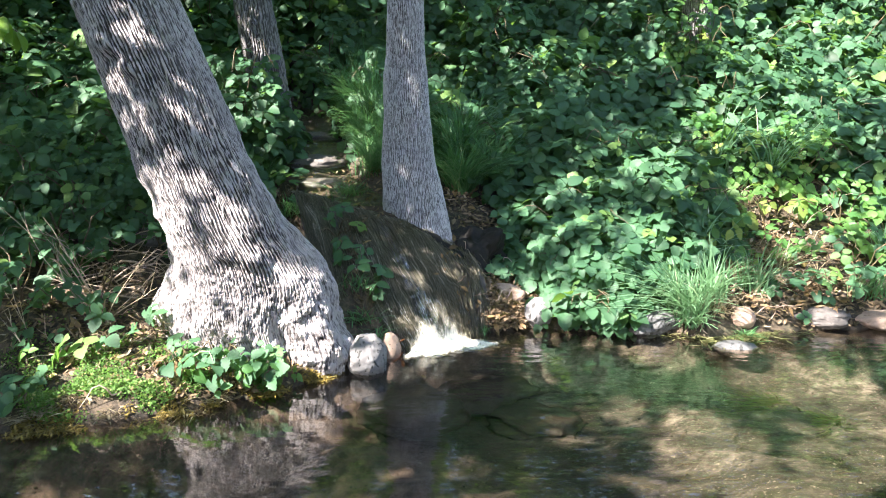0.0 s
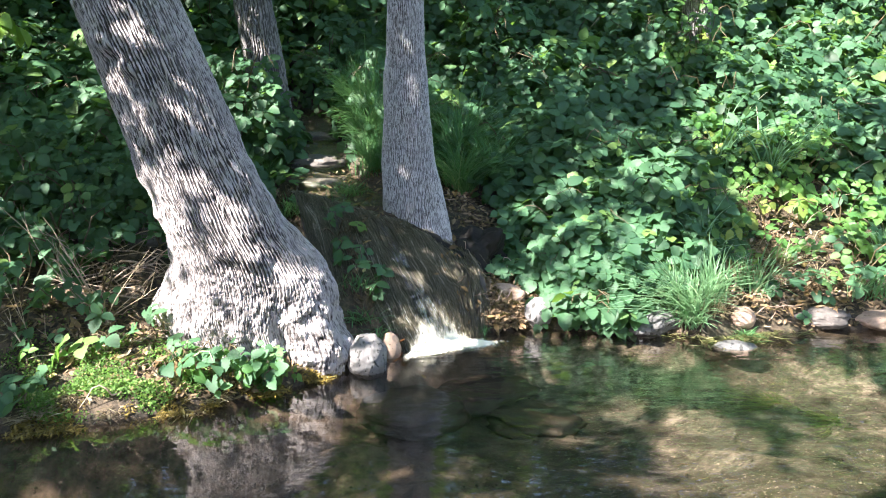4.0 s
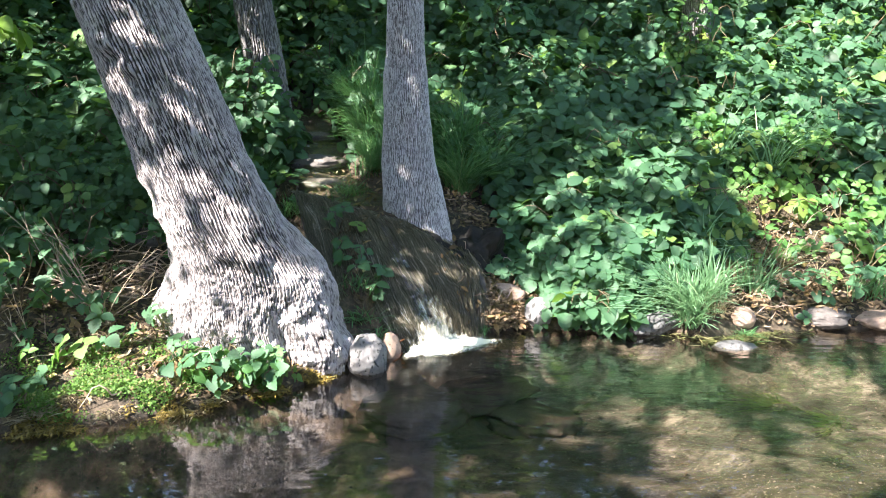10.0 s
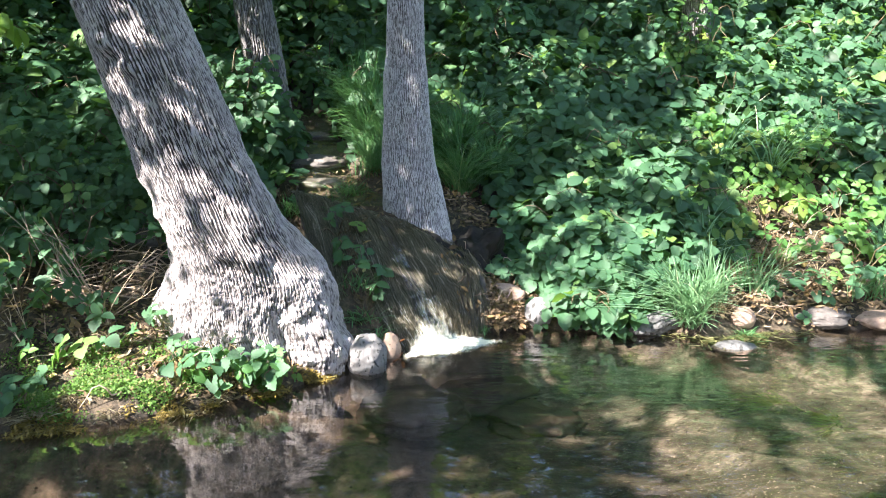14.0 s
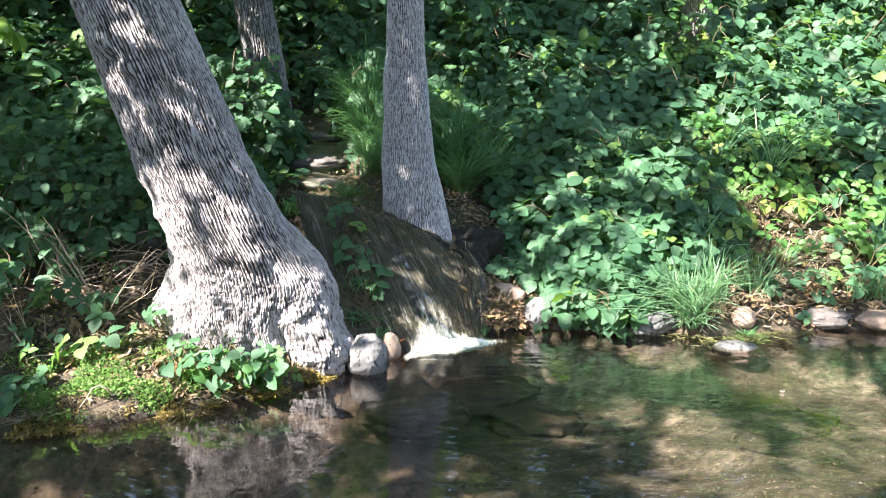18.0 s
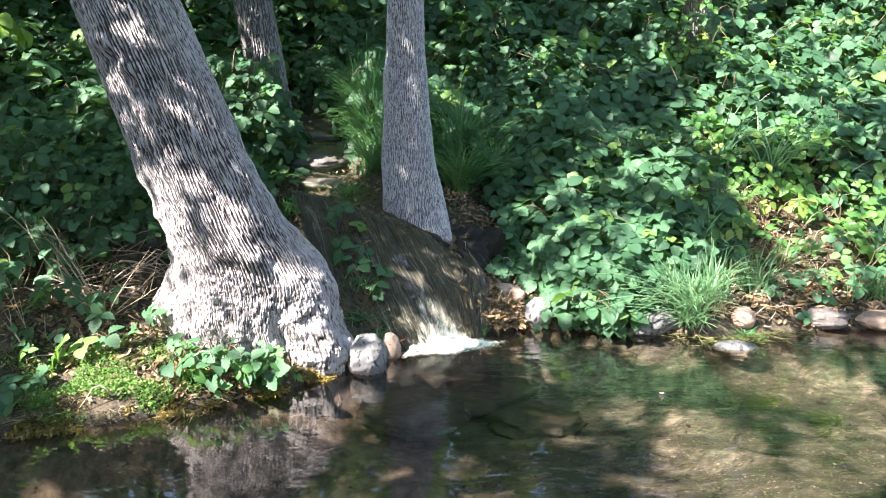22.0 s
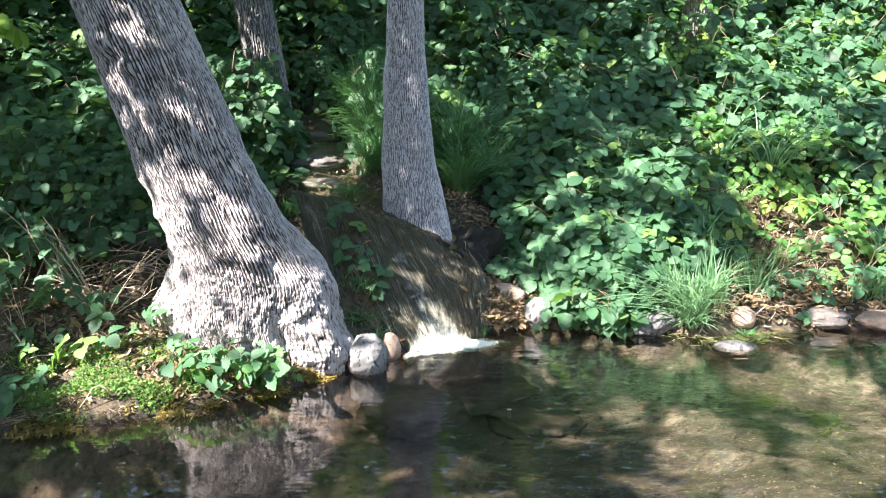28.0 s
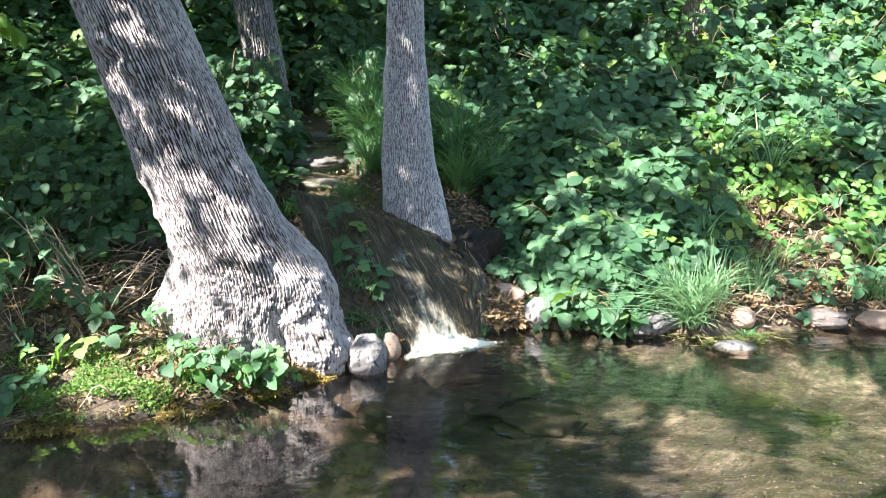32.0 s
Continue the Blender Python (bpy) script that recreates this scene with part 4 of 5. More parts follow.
def build_fall():
    s, a = np.meshgrid(np.linspace(0, 1, 70), np.linspace(-0.36, 1.06, 100), indexing="ij")
    off = np.array([-0.15, 4.1, 0.0])
    ledge = thing("ledge", tuple(off), "sloping ledge matted with wet straw, roots and algae", "rock ledge")
    part("rock_face", mesh_of("rock_face", fall_point(s.ravel(), a.ravel()) - off, grid_faces(70, 100), DARK_STONE), ledge)
    blades, r = [], np.random.default_rng(3)
    for k in range(7500):
        s0, a0, l = r.uniform(-0.02, 0.9), r.uniform(-0.34, 1.02), r.uniform(0.10, 0.34)
        q = np.linspace(max(s0, 0), min(s0 + l, 1), 6)
        if (abs(a0 - course(s0)) < 0.07 or a0 > 0.72) and r.random() < 0.7:
            continue
        line = fall_point(q, a0 + np.linspace(0, 0.16 * max(0.0, 0.5 - abs(a0 - 0.45)) + r.normal(0.02, 0.05), 6)) + np.array([0, -0.006, 0.008]) + r.normal(0, 0.0035, (6, 3))
        line += np.array([0, -0.5, 0.6]) * (0.028 * np.sin(np.linspace(0, 3.1, 6)) * r.random() ** 2)[:, None]
        blades.append(tube(line, np.linspace(0.0022, 0.0009, 6) * r.uniform(0.5, 1.3), 3))
    v, f = joined(blades)
    tagged(part("straw", mesh_of("straw", v - off, f, STRAW), ledge, "brown straw and roots combed down by the water"), kind="stuff")
    s, a = np.meshgrid(np.linspace(0, 1, 90), np.linspace(-1, 1, 24), indexing="ij")
    wide = 0.10 + 0.04 * np.sin(s * 17) + 0.10 * s
    p = fall_point(s, course(s) + a * wide) + np.array([0, -0.010, 0.012]) * (1 - a[..., None] ** 2 * 1.6)
    p[..., 2] += 0.006 * value_noise(np.stack([a * 9, a * 0, s * 14], -1))
    tagged(new("waterfall", mesh_of("waterfall", p.reshape(-1, 3), grid_faces(90, 24), RILL)), "thin clear sheet of water sliding down the ledge", "waterfall", kind="structure")


build_fall()


def build_white_water():
    r = np.random.default_rng(12)
    for k in range(44):
        s0 = 0.98 - 0.34 * r.random() ** 1.6
        a0, l = course(s0) + r.normal(0, 0.14), r.uniform(0.06, 0.16)
        q = np.linspace(s0, min(s0 + l, 1), 8)
        line = fall_point(q, a0 + np.linspace(0, 0.05, 8)) + np.array([0, -0.014, 0.016])
        hub = line.mean(0)
        v, f = tube(line - hub, 0.0014 * np.sin(np.linspace(0.2, 3.0, 8)) * r.uniform(0.5, 1.4), 5)
        ob = tagged(new("water_strand", mesh_of("water_strand", v, f, FOAM)), "thin white strand of falling water on the ledge", "water strand", "strands of falling water")
        ob.matrix_basis = Matrix.Translation(hub)
        way = (line[-1] - line[0]) / np.linalg.norm(line[-1] - line[0])
        sway(ob, 0.5, 0.7, 500 + k, step=0.2, slide=tuple(way * 0.015))
    # white water that fans out from the foot of the slope over the stream, thick in its middle and thinning to its rim
    for k in range(5):
        w, u = np.meshgrid(np.linspace(0, 1, 26), np.linspace(-1, 1, 22), indexing="ij")
        a1 = 0.50 + 0.13 * (k - 2) * (0.15 + 0.85 * w)
        span = 0.05 + 0.2 * w
        up = fall_point(0.70 + 0.30 * np.minimum(w / 0.6, 1), a1 + u * span) + np.array([0, -0.02, 0.02])
        out = np.maximum(w - 0.6, 0)[..., None] * np.array([0.06 + 0.09 * k, -0.24, 0.0])
        p = up + out
        p[..., 2] = np.maximum(p[..., 2], 0.005 + 0.02 * ease(1.0, 0.45, w)) + 0.012 * ease(1, 0.3, w) * value_noise(p * [40, 40, 30] + k) + 0.004 * value_noise(p * 110)
        cover = ease(1.0, 0.2, np.abs(u)) * ease(0.05, 0.72, w) ** 2.0 * ease(1.0, 0.7, w)
        hub = p.reshape(-1, 3).mean(0)
        me = mesh_of("white_water", p.reshape(-1, 3) - hub, grid_faces(26, 22), FAN)
        me.attributes.new("cover", "FLOAT", "POINT").data.foreach_set("value", cover.astype(np.float32).ravel())
        ob = tagged(new("white_water", me), "fan of bright white water at the foot of the ledge", "white water", "white water of the fall")
        ob.matrix_basis = Matrix.Translation(hub)
        sway(ob, 0.8, 0.5 + 0.3 * r.random(), 560 + k, step=0.2, slide=(0.008, -0.008, -0.004))
    for k, (s1, a1) in enumerate(((0.5, 0.35), (0.66, 0.42), (0.74, 0.38))):
        s, a = np.meshgrid(np.linspace(s1 - 0.14, s1 + 0.14, 16), np.linspace(a1 - 0.05, a1 + 0.05, 8), indexing="ij")
        p = fall_point(s, a) + np.array([0, -0.018, 0.018])
        hub = p.reshape(-1, 3).mean(0) + np.array([0.03, 0.05, -0.03])
        ob = tagged(new("white_water", mesh_of("white_water", p.reshape(-1, 3) - hub, grid_faces(16, 8), VEIL)), "thin streak of white water on the ledge", "white water", "white water of the fall")
        ob.matrix_basis = Matrix.Translation(hub)
        sway(ob, 0.5, 0.6, 580 + k, step=0.2, slide=(0.006, -0.008, -0.012))


build_white_water()


def build_rill():
    ys = np.linspace(4.38, 6.6, 50)
    xc = np.interp(ys, [4.2, 4.4, 5.0, 5.6, 6.2, 7.0], [-0.42, -0.5, -0.88, -1.0, -1.1, -1.2])
    zc = np.interp(ys, [4.2, 4.4, 5.0, 5.6, 6.2, 7.0], [0.6, 0.68, 0.82, 1.0, 1.13, 1.4])
    v = np.stack([np.stack([xc + o, ys, zc + 0.012], -1) for o in np.linspace(-0.2, 0.2, 8)], 1).reshape(-1, 3)
    tagged(new("rill", mesh_of("rill", v, grid_faces(50, 8), RILL)), "narrow rill of clear water running between grass", "water", kind="structure")


build_rill()


# ---- grass, moss, litter, twigs ----
def grass_tuft(x, y, count, length, spread, seed, label="tuft of long arching green grass", lean=(0, -0.3), mat=GRASS, name="grass_tuft"):
    r = np.random.default_rng(seed)
    z = rest(x, y)
    out = []
    for k in range(count):
        a, l = r.uniform(0, 6.28), length * r.uniform(0.5, 1.1)
        d = np.array([math.cos(a) + lean[0], math.sin(a) + lean[1], 0]) * spread * r.uniform(0.3, 1.2)
        s = np.linspace(0, 1, 6)[:, None]
        line = d * s ** 1.4 + np.array([0, 0, l]) * (s - 0.45 * r.uniform(0.3, 1.3) * s ** 2.5) + np.array([*r.normal(0, 0.035, 2), -0.02])
        w = (0.0046 if mat == PALE_GRASS else 0.0032) * r.uniform(0.6, 1.4) * np.array([0.7, 1, 1, 0.85, 0.55, 0.08])[:, None]
        side = np.array([-d[1], d[0], 0]) / (np.linalg.norm(d[:2]) + 1e-6)
        v = np.stack([line - side * w, line + np.array([0, 0, -0.0015]), line + side * w], 1).reshape(-1, 3)
        out.append((v, grid_faces(6, 3)))
    v, f = joined(out)
    ob = tagged(new(name, mesh_of(name, v, f, mat)), label, "grass", "grass tufts", "stuff")
    ob.matrix_basis = pose(x, y, z)
    return ob


for i, (x, y, n, l, s) in enumerate([(-0.42, 3.74, 60, 0.12, 0.1), (-0.36, 3.70, 50, 0.1, 0.08), (-0.46, 3.86, 60, 0.14, 0.1), (1.85, 4.35, 50, 0.35, 0.15), (-0.52, 5.2, 90, 0.36, 0.2), (-0.46, 5.05, 110, 0.42, 0.22), (-0.36, 5.2, 130, 0.5, 0.28), (-0.55, 5.5, 160, 0.55, 0.3), (-0.36, 5.5, 200, 0.65, 0.36), (-0.48, 5.9, 160, 0.6, 0.35),
                                     (-0.58, 5.85, 180, 0.6, 0.3), (-0.6, 5.5, 110, 0.45, 0.22), (-0.3, 5.0, 120, 0.45, 0.35), (-1.2, 5.0, 60, 0.3, 0.2), (-0.5, 5.65, 200, 0.8, 0.42), (-0.72, 6.15, 160, 0.7, 0.3), (0.12, 5.45, 200, 0.75, 0.45), (0.12, 5.1, 320, 0.55, 0.4), (0.35, 5.3, 140, 0.55, 0.4), (-0.74, 4.5, 130, 0.18, 0.16), (-0.84, 4.62, 120, 0.18, 0.14), (-0.6, 4.66, 90, 0.14, 0.16), (-0.64, 4.42, 90, 0.13, 0.12), (-1.0, 4.72, 70, 0.2, 0.12), (-0.5, 4.95, 60, 0.2, 0.2),
                                     (2.6, 4.3, 50, 0.25, 0.14), (1.55, 5.3, 50, 0.5, 0.3), (2.2, 5.4, 40, 0.5, 0.3), (1.9, 5.0, 40, 0.45, 0.25), (0.2, 4.02, 40, 0.08, 0.06), (1.7, 3.99, 60, 0.08, 0.1)]):
    tuft = grass_tuft(x, y, n, l, s, 900 + i)
    if l > 0.3:
        sway(tuft, 0.9, 2.2 + 0.1 * i, 900 + i, step=0.5)


for i, (x, y, n, l, s, lean) in enumerate([(1.42, 4.06, 120, 0.40, 0.3, (-0.7, -0.4)), (1.38, 4.16, 100, 0.44, 0.34, (-0.8, -0.3)), (1.5, 4.12, 80, 0.40, 0.28, (-0.3, -0.6)), (1.56, 4.16, 80, 0.46, 0.2, (0.3, -0.5)), (1.42, 4.02, 90, 0.25, 0.16, (-0.3, -0.8)), (1.9, 4.3, 40, 0.42, 0.25, (0.2, -0.6)), (2.3, 5.25, 34, 0.8, 0.5, (-0.3, -0.5)), (2.0, 5.35, 26, 0.85, 0.5, (0.4, -0.4)), (1.3, 4.95, 16, 0.6, 0.3, (-0.3, -0.5)), (2.85, 4.65, 40, 0.5, 0.25, (-0.2, -0.5)), (0.95, 4.75, 12, 0.6, 0.3, (0.2, -0.5)), (1.65, 4.55, 26, 0.5, 0.25, (0.3, -0.5)), (2.5, 4.3, 30, 0.3, 0.14, (0.1, -0.5))]):
    sway(grass_tuft(x, y, n, l, s, 930 + i, "tuft of long pale green grass arching over the water's edge", lean, PALE_GRASS), 0.9, 2.2 + 0.1 * i, 930 + i, step=0.5)

for i, (x, y, n, l, s) in enumerate([(-1.6, 2.98, 260, 0.055, 0.07), (-1.66, 2.88, 160, 0.05, 0.06), (-1.4, 2.9, 50, 0.04, 0.06), (-1.72, 2.84, 70, 0.04, 0.06), (-1.0, 3.1, 50, 0.04, 0.08), (-1.1, 3.0, 60, 0.04, 0.07), (1.8, 4.42, 50, 0.25, 0.2), (2.1, 4.55, 60, 0.3, 0.22), (2.35, 4.45, 50, 0.2, 0.2), (1.95, 4.95, 50, 0.35, 0.25), (1.55, 4.08, 40, 0.2, 0.16)]):
    grass_tuft(x, y, n, l, s, 950 + i, "wisp of dry tan grass on the bank", (0.0, -0.7), HAY, "dry_grass")
for i, (x, y, n, l, s) in enumerate([(1.75, 3.55, 90, 0.08, 0.16), (2.0, 3.45, 90, 0.08, 0.18), (1.5, 3.35, 40, 0.05, 0.12)]):
    grass_tuft(x, y, n, l, s, 970 + i, "green weed bent by the current under the water", (-1.2, 0.0), WEED, "water_weed")


def build_gravel():
    """Pebbles and debris on the bed of the stream."""
    r = np.random.default_rng(61)
    bm = bmesh.new()
    bmesh.ops.create_icosphere(bm, subdivisions=1, radius=0.5)
    ball = np.array([v.co for v in bm.verts])
    tri = np.array([[v.index for v in f.verts] for f in bm.faces])
    bm.free()
    n = 2600
    x, y = r.uniform(-1.8, 2.6, n), r.uniform(2.0, 4.0, n)
    ok = y < shore(x) - 0.02
    x, y = x[ok], y[ok]
    p = np.stack([x, y, ground_level(x, y) + 0.004], 1)
    turn = frames_of(np.array([[0, 0, 1.0]]) + r.normal(0, 0.2, p.shape), r.normal(0, 1, p.shape))
    v, f = strewn((ball * [1.0, 0.75, 0.5], tri), turn, p, r.uniform(0.005, 0.018, len(p)) * r.uniform(0.5, 1.3, len(p)))
    tagged(new("gravel", mesh_of("gravel", v, f, GRAVEL)), "small brown and grey pebbles on the stream bed", "gravel", kind="stuff")
    sticks = []
    for k in range(260):
        x0, y0, a = r.uniform(-1.6, 2.4), r.uniform(2.1, 3.9), r.normal(0.3, 0.7)
        if y0 > shore(x0) - 0.05:
            continue
        s = np.linspace(-0.5, 0.5, 6)[:, None]
        line = np.array([x0, y0, float(ground_level(x0, y0)) + 0.012]) + s * np.array([math.cos(a), math.sin(a), 0]) * r.uniform(0.04, 0.14) + r.normal(0, 0.002, (6, 3))
        sticks.append(tube(line, 0.0014 * r.uniform(0.5, 1.4), 4))
    v, f = joined(sticks)
    tagged(new("debris", mesh_of("debris", v, f, CANE)), "sunken twigs and stalks on the stream bed", "debris", kind="stuff")


build_gravel()


def build_moss():
    r = np.random.default_rng(21)
    n = 30000
    x = r.uniform(-2.0, -0.75, n)
    y = shore(x) + np.abs(r.normal(0.0, 0.24, n)) * ease(-0.7, -1.2, x) + r.uniform(-0.02, 0.06, n)
    patch = value_noise(np.stack([x * 9, y * 9, 0 * x], 1)) + 0.4 * r.random(n)
    ok = (y > shore(x) - 0.02) & (np.hypot(x + 0.95, 1.5 * (y - 3.58)) > 0.44) & (patch > 0.0)
    x, y = x[ok], y[ok]
    z = ground_level(x, y) + r.uniform(0.01, 0.05, len(x))
    p = np.stack([x, y, z], 1)
    nrm = np.array([[0, -0.4, 1.0]]) + r.normal(0, 0.5, p.shape)
    v, f = strewn(leaflet(0.016, 0.010, 2, 0.2, 0.2, 0), frames_of(nrm, r.normal(0, 1, p.shape)), p, r.uniform(0.3, 1.0, len(p)) * r.uniform(0.7, 1.5, len(p)))
    tagged(new("moss", mesh_of("moss", v, f, MOSS)), "bright green moss and tiny herbs on the low bank", "moss", kind="stuff")


build_moss()


def build_algae():
    """Golden scum of algae and drowned moss along the edge of the low bank."""
    r = np.random.default_rng(22)
    n = 7000
    x = r.uniform(-1.75, -0.5, n)
    y = shore(x) + r.normal(0.02, 0.035, n)
    p = np.stack([x, y, np.maximum(ground_level(x, y), 0.0) + r.uniform(0.0, 0.012, n)], 1)
    patch = value_noise(p * [12, 12, 0] + 6) + 0.3 * r.random(n)
    p = p[patch > 0.05]
    nrm = np.array([[0, -0.2, 1.0]]) + r.normal(0, 0.4, p.shape)
    v, f = strewn(leaflet(0.022, 0.008, 2, 0.2, 0.2, 0), frames_of(nrm, r.normal(0, 1, p.shape)), p, r.uniform(0.5, 1.4, len(p)))
    tagged(new("algae", mesh_of("algae", v, f, ALGAE)), "golden brown algae along the water's edge", "algae", kind="stuff")


build_algae()


def litter_spots(r, n):
    """Where fallen leaves gather: the foot of the banks and the ledge."""
    zones = [(2.05, 4.4, 0.35, 0.2), (1.9, 4.9, 0.4, 0.2), (0.36, 4.22, 0.1, 0.12), (0.42, 4.3, 0.1, 0.12), (0.3, 4.35, 0.1, 0.12), (0.35, 4.6, 0.15, 0.15), (0.2, 4.85, 0.2, 0.15), (0.4, 4.12, 0.08, 0.05), (0.4, 4.2, 0.12, 0.1), (-1.6, 3.3, 0.4, 0.2), (-1.15, 3.2, 0.2, 0.08), (-1.7, 3.5, 0.3, 0.2), (-1.1, 3.08, 0.25, 0.08), (1.9, 4.14, 0.45, 0.06), (2.3, 4.25, 0.4, 0.1), (2.2, 4.8, 0.4, 0.3), (1.95, 4.75, 0.18, 0.15), (2.05, 4.65, 0.15, 0.12), (-0.6, 4.9, 0.25, 0.3), (-1.7, 3.8, 0.5, 0.4), (2.5, 4.5, 0.3, 0.3), (-0.2, 4.12, 0.2, 0.12)]
    k = r.integers(len(zones), size=n)
    zn = np.array(zones)[k]
    x, y = zn[:, 0] + r.normal(0, 1, n) * zn[:, 2], zn[:, 1] + r.normal(0, 1, n) * zn[:, 3]
    ok = (y > shore(x) + 0.01) & (np.hypot(x + 0.95, 1.5 * (y - 3.58)) > 0.46) & (np.hypot(x + 0.2, y - 4.55) > 0.22)
    return x[ok], y[ok]


def build_litter():
    r = np.random.default_rng(33)
    x, y = litter_spots(r, 9500)
    p = np.stack([x, y, ground_level(x, y) + r.uniform(0.003, 0.03, len(x))], 1)
    nrm = np.array([[0, -0.25, 1.0]]) + r.normal(0, 0.35, p.shape)
    v, f = strewn(leaflet(0.042, 0.016, 4, 0.3, -0.25, 0.0, 0.8), frames_of(nrm, r.normal(0, 1, p.shape)), p, r.uniform(0.5, 1.3, len(p)))
    tagged(new("leaf_litter", mesh_of("leaf_litter", v, f, LITTER)), "brown and tan leaf litter on the banks", "leaf litter", kind="stuff")
    kinds = [mesh_of("fallen_leaf", *leaflet(0.085, w, 5, 0.3, d, 0.0, 0.75), DRY_LEAF) for w, d in ((0.03, -0.3), (0.038, 0.2), (0.026, 0.5))]
    for i in range(46):
        q, a = r.uniform(0.05, 0.9), r.choice([r.uniform(-0.2, 0.2), r.uniform(0.55, 1.0), r.uniform(0.7, 1.0)])
        p = fall_point(np.array([q]), np.array([a]))[0] + np.array([0, -0.012, 0.018])
        m = frames_of(np.array([[0, -0.6, 0.8]]) + r.normal(0, 0.3, (1, 3)), r.normal(0, 1, (1, 3)))[0]
        ob = tagged(new("fallen_leaf", kinds[i % 3]), "small wet fallen leaf on the straw of the ledge", "fallen leaf", "fallen leaves")
        ob.matrix_basis = matrix_of(m, p, r.uniform(0.35, 0.75))
    x, y = litter_spots(r, 270)
    for i in range(len(x)):
        n = np.array([[0, -0.35, 1.0]]) + r.normal(0, 0.35, (1, 3))
        m = frames_of(n, r.normal(0, 1, (1, 3)))[0]
        ob = tagged(new("fallen_leaf", kinds[i % 3]), "dry curled fallen leaf on the bank", "fallen leaf", "fallen leaves")
        ob.matrix_basis = matrix_of(m, (x[i], y[i], rest(x[i], y[i]) + 0.022), r.uniform(0.6, 1.2))


build_litter()


def build_flotsam():
    """Stalks and leaves that lie on the still water at the foot of the bank."""
    r = np.random.default_rng(37)
    x = r.normal(1.68, 0.2, 420)
    y = shore(x) - np.abs(r.normal(0.0, 0.07, 420)) + 0.03
    p = np.stack([x, y, np.full(420, 0.006)], 1)
    nrm = np.array([[0, 0, 1.0]]) + r.normal(0, 0.12, p.shape)
    v, f = strewn(leaflet(0.06, 0.007, 4, 0.2, -0.05, 0.0, 0.6), frames_of(nrm, r.normal(0, 1, p.shape) * [1, 0.5, 0]), p, r.uniform(0.4, 1.5, 420))
    tagged(new("flotsam", mesh_of("flotsam", v, f, FLOTSAM)), "floating stalks and leaf scraps at the bank", "flotsam", kind="stuff")


build_flotsam()


def build_twigs():
    r = np.random.default_rng(51)
    for x, y, n, l in ((-1.95, 3.9, 22, 0.55), (-2.2, 3.6, 12, 0.5), (-1.6, 4.0, 12, 0.4), (-1.7, 3.5, 9, 0.3), (2.0, 4.45, 26, 0.25), (1.75, 4.75, 16, 0.3), (0.38, 4.3, 22, 0.22), (0.4, 4.55, 12, 0.2), (2.5, 4.9, 14, 0.35), (-1.25, 2.98, 8, 0.2), (1.85, 4.15, 22, 0.22), (1.6, 4.1, 14, 0.2), (-2.0, 3.7, 12, 0.5)):
        for k in range(n):
            a = r.uniform(0, 6.28)
            px, py = x + r.normal(0, 0.2), y + r.normal(0, 0.15)
            if py < float(shore(px)) + 0.05:
                continue
            d = np.array([math.cos(a), 0.6 * math.sin(a), r.uniform(-0.4, 0.7)])
            s = np.linspace(0, 1, 7)[:, None]
            line = d * s * l * r.uniform(0.5, 1.2) + np.array([0, 0, 0.08]) * np.sin(s * 3) * r.random() + r.normal(0, 0.008, (7, 3))
            ob = tagged(new("twig", mesh_of("twig", *tube(line, np.linspace(0.0045, 0.0015, 7) * r.uniform(0.5, 1.3), 5), TWIG)), "thin dry brown twig lying on the bank", "twig", "dry twigs")
            ob.matrix_basis = pose(px, py, rest(px, py) + 0.01)


build_twigs()


def dead_stalks(foot, tip, count, spread, label, seed, mat):
    """A dead cane: a bundle of dry stalks that fan out from its foot."""
    r = np.random.default_rng(seed)
    foot, tip = np.array(foot), np.array(tip)
    cane = thing("dead_cane", tuple(foot), label, "dead cane", "dead canes in the bank")
    for k in range(count):
        s = np.linspace(0, 1, 9)[:, None]
        end = (tip - foot) * r.uniform(0.5, 1.1) + r.normal(0, spread, 3) * [1, 0.5, 1]
        line = end * s + r.normal(0, 0.035, 3) * np.sin(3.0 * s) + r.normal(0, 0.004, (9, 3)) * s + r.normal(0, 0.008, 3)
        part("stalk", mesh_of("stalk", *tube(line, np.linspace(0.0042, 0.0012, 9) * r.uniform(0.5, 1.3), 5), mat), cane)
        for j in range(2):
            i = int(r.integers(3, 8))
            side = line[i] + s[:5] * 2 * (end * 0.25 + r.normal(0, 0.06, 3))
            part("side_stalk", mesh_of("side_stalk", *tube(side, np.linspace(0.0018, 0.0007, 5), 4), mat), cane)


dead_stalks((-1.66, 3.48, rest(-1.66, 3.48)), (-1.95, 3.55, 0.74), 9, 0.035, "bundle of dry tan bramble stalks leaning over the bank", 5, STALK)
dead_stalks((-1.68, 3.5, rest(-1.68, 3.5)), (-1.5, 3.5, 0.5), 4, 0.09, "dry tan stalks fanning up from the bank", 6, STALK)
dead_stalks((-1.85, 3.2, rest(-1.85, 3.2)), (-2.02, 3.25, 0.5), 3, 0.07, "thin pale dead twigs standing in the shade", 7, STALK)

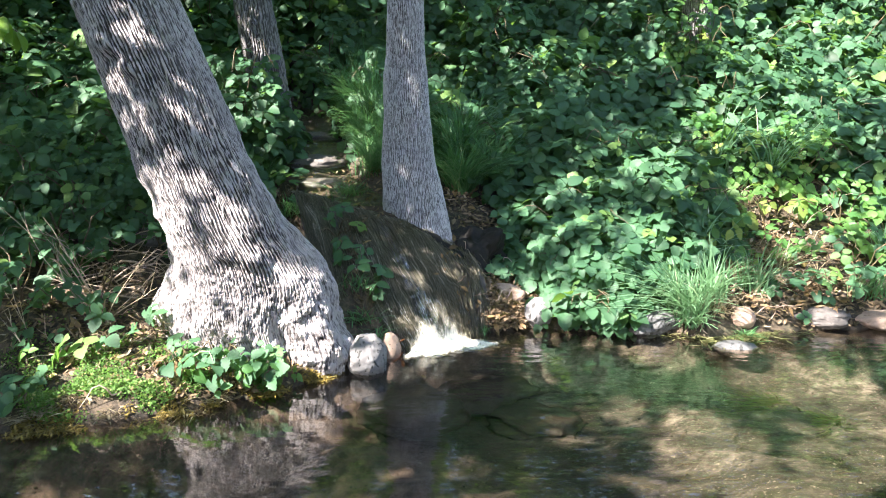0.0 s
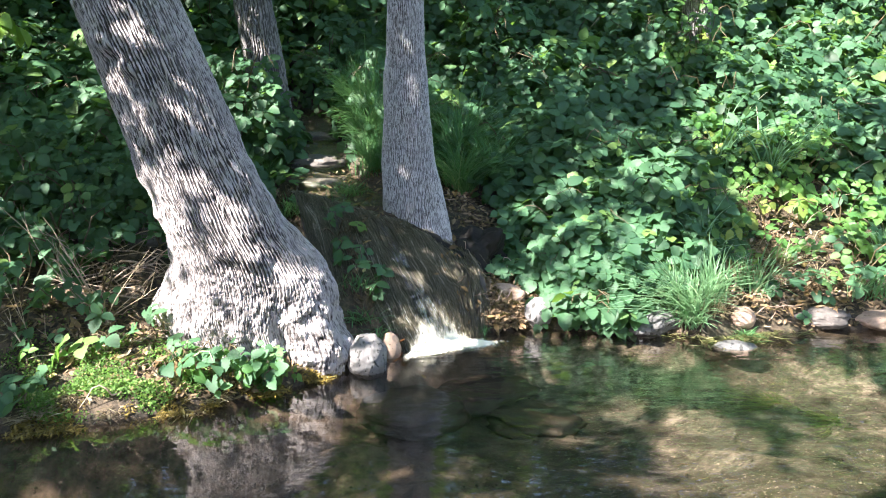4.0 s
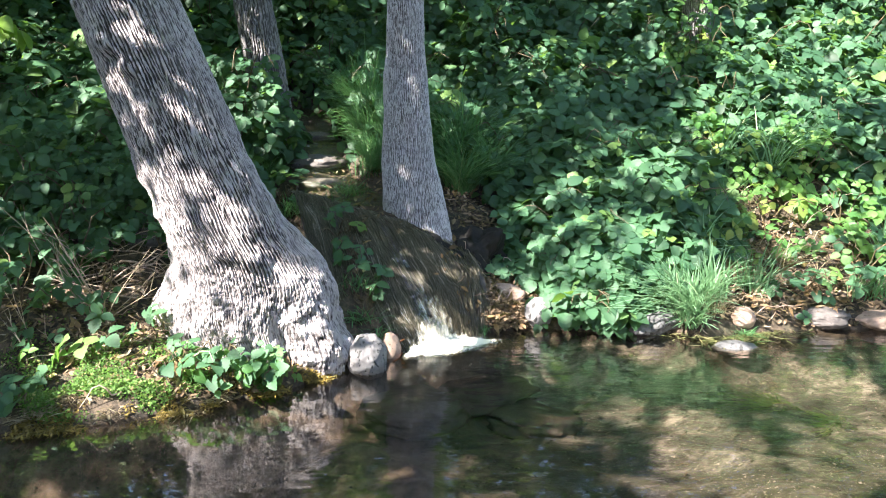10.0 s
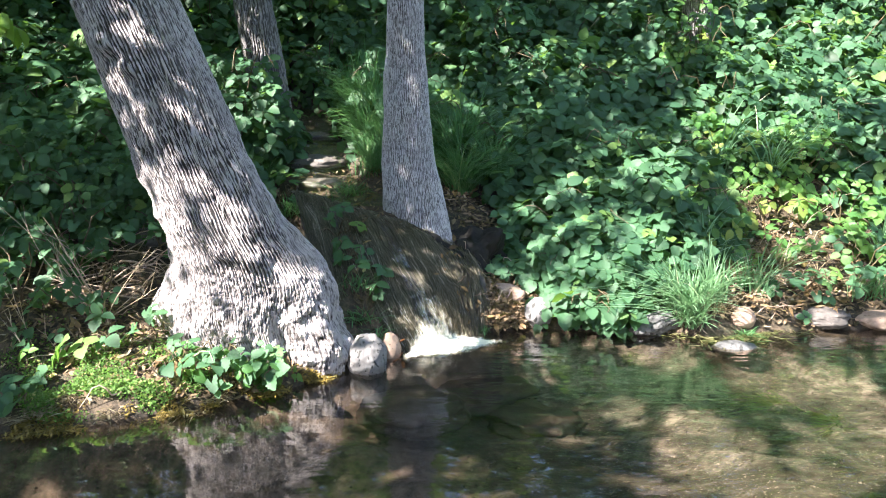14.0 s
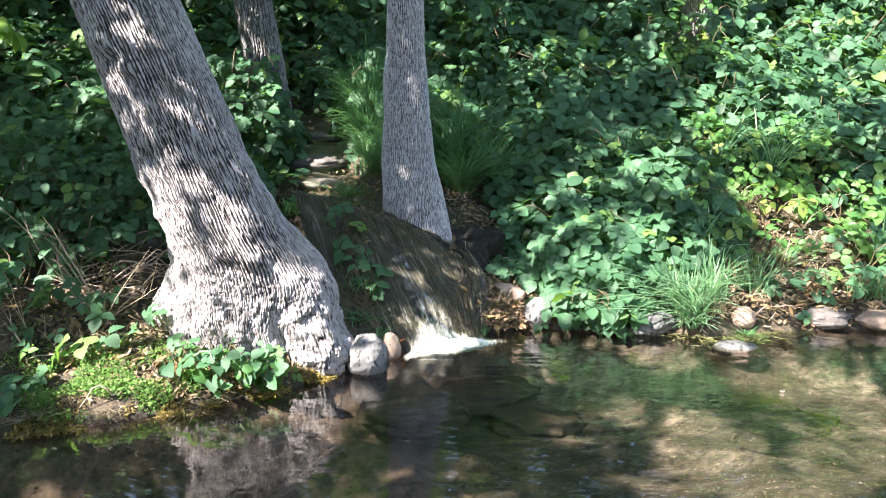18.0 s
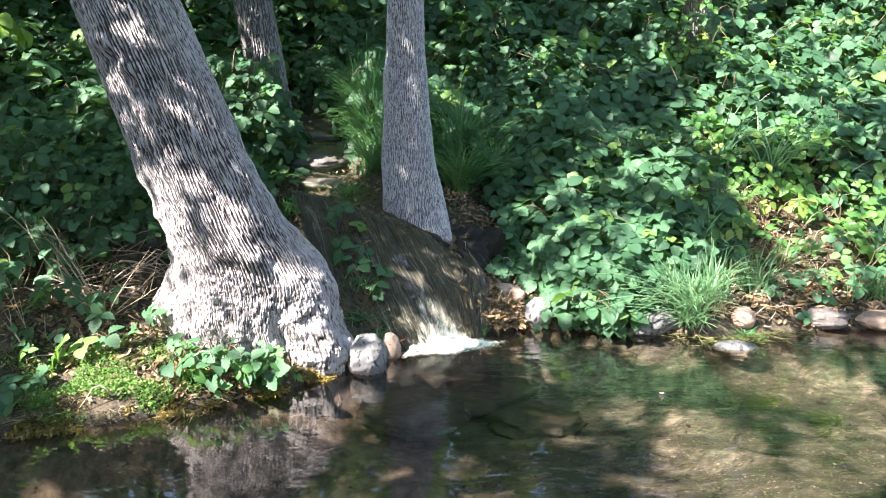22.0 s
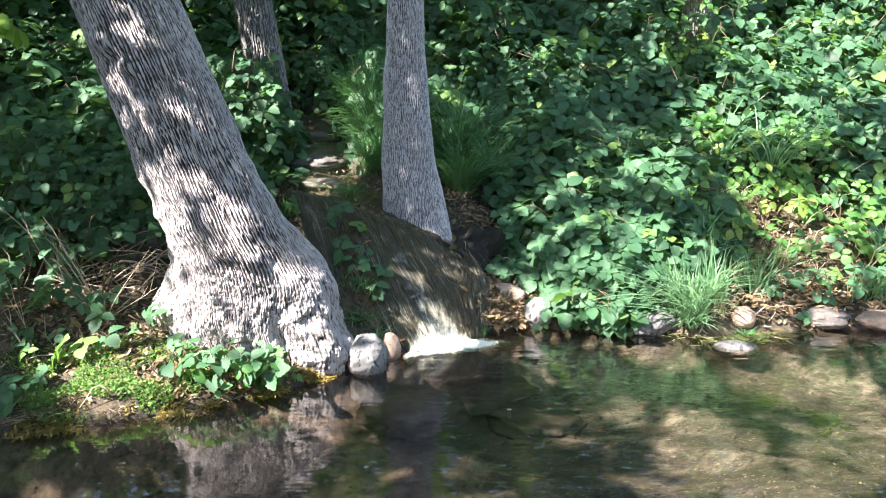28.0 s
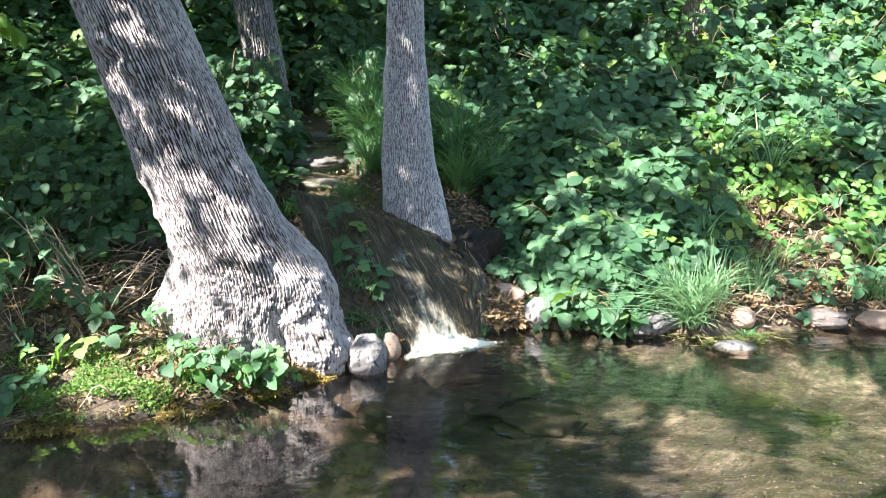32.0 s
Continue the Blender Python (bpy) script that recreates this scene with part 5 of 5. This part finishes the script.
for i, (x, y, z, turn) in enumerate(((-0.25, 3.74, 0.09, 20), (-0.2, 3.72, 0.075, 75), (-0.21, 3.66, 0.02, 130))):
    ob = tagged(new("fallen_leaf", mesh_of("fallen_leaf", *leaflet(0.075, 0.045, 6, 0.4, -0.2 - 0.1 * i, 0.08, 0.8), RUSSET)), "russet fallen leaf caught beside the white water", "fallen leaf", "fallen leaves")
    ob.matrix_basis = pose(x, y, z, -50, 10 * i, turn)


# ---- distance ----
def build_woods():
    r = np.random.default_rng(71)
    n = 40000
    a = r.uniform(0, 6.283, n)
    d = r.uniform(10, 15, n) + 2.0 * np.sin(a * 7)
    p = np.stack([np.cos(a) * d, 2 + np.sin(a) * d, 1.0 + r.beta(1.3, 1.6, n) * (4.6 + 1.2 * np.sin(a * 11) + 11.0 * np.clip(np.sin(a), 0, 1))], 1)
    nrm = np.array([[0, 0, 0.7]]) + r.normal(0, 0.8, p.shape)
    v, f = strewn(leaflet(0.6, 0.4, 2, 0.25, 0.2, 0), frames_of(nrm, r.normal(0, 1, p.shape)), p, r.uniform(0.5, 1.3, n))
    tagged(new("woods", mesh_of("woods", v, f, WOOD_LEAVES)), "far green woods behind the brambles", "woods", kind="stuff")


build_woods()


# ---- what moves ----
def floating_leaf(rows, seed):
    me = mesh_of("floating_leaf", *leaflet(0.042, 0.022, 6, 0.35, -0.3, 0.03, 0.8), PALE_LEAF)
    ob = tagged(new("floating_leaf", me), "small pale leaf drifting on the stream", "floating leaf")
    MOVES.append((ob, [(t, pose(x, y, 0.004, 0, 0, 60 + seed * 40 + 3 * t)) for t, x, y in rows]))


floating_leaf([(0.0, 4.55, 3.5), (10.0, 2.9, 3.35), (20.6, 1.189, 3.169), (22.0, 1.002, 3.169), (23.5, 0.791, 3.130), (25.0, 0.619, 3.086), (28.0, 0.285, 2.990), (30.0, 0.027, 2.938), (32.0, -0.233, 2.915)], 1)


def motions():
    walk(WATER_SHEET, [(0.0, pose(0, 0, 0)), (16.0, pose(-1.95, 0, 0)), (32.0, pose(-3.9, 0, 0))])
    for ob, rows in MOVES:
        walk(ob, rows)


motions()
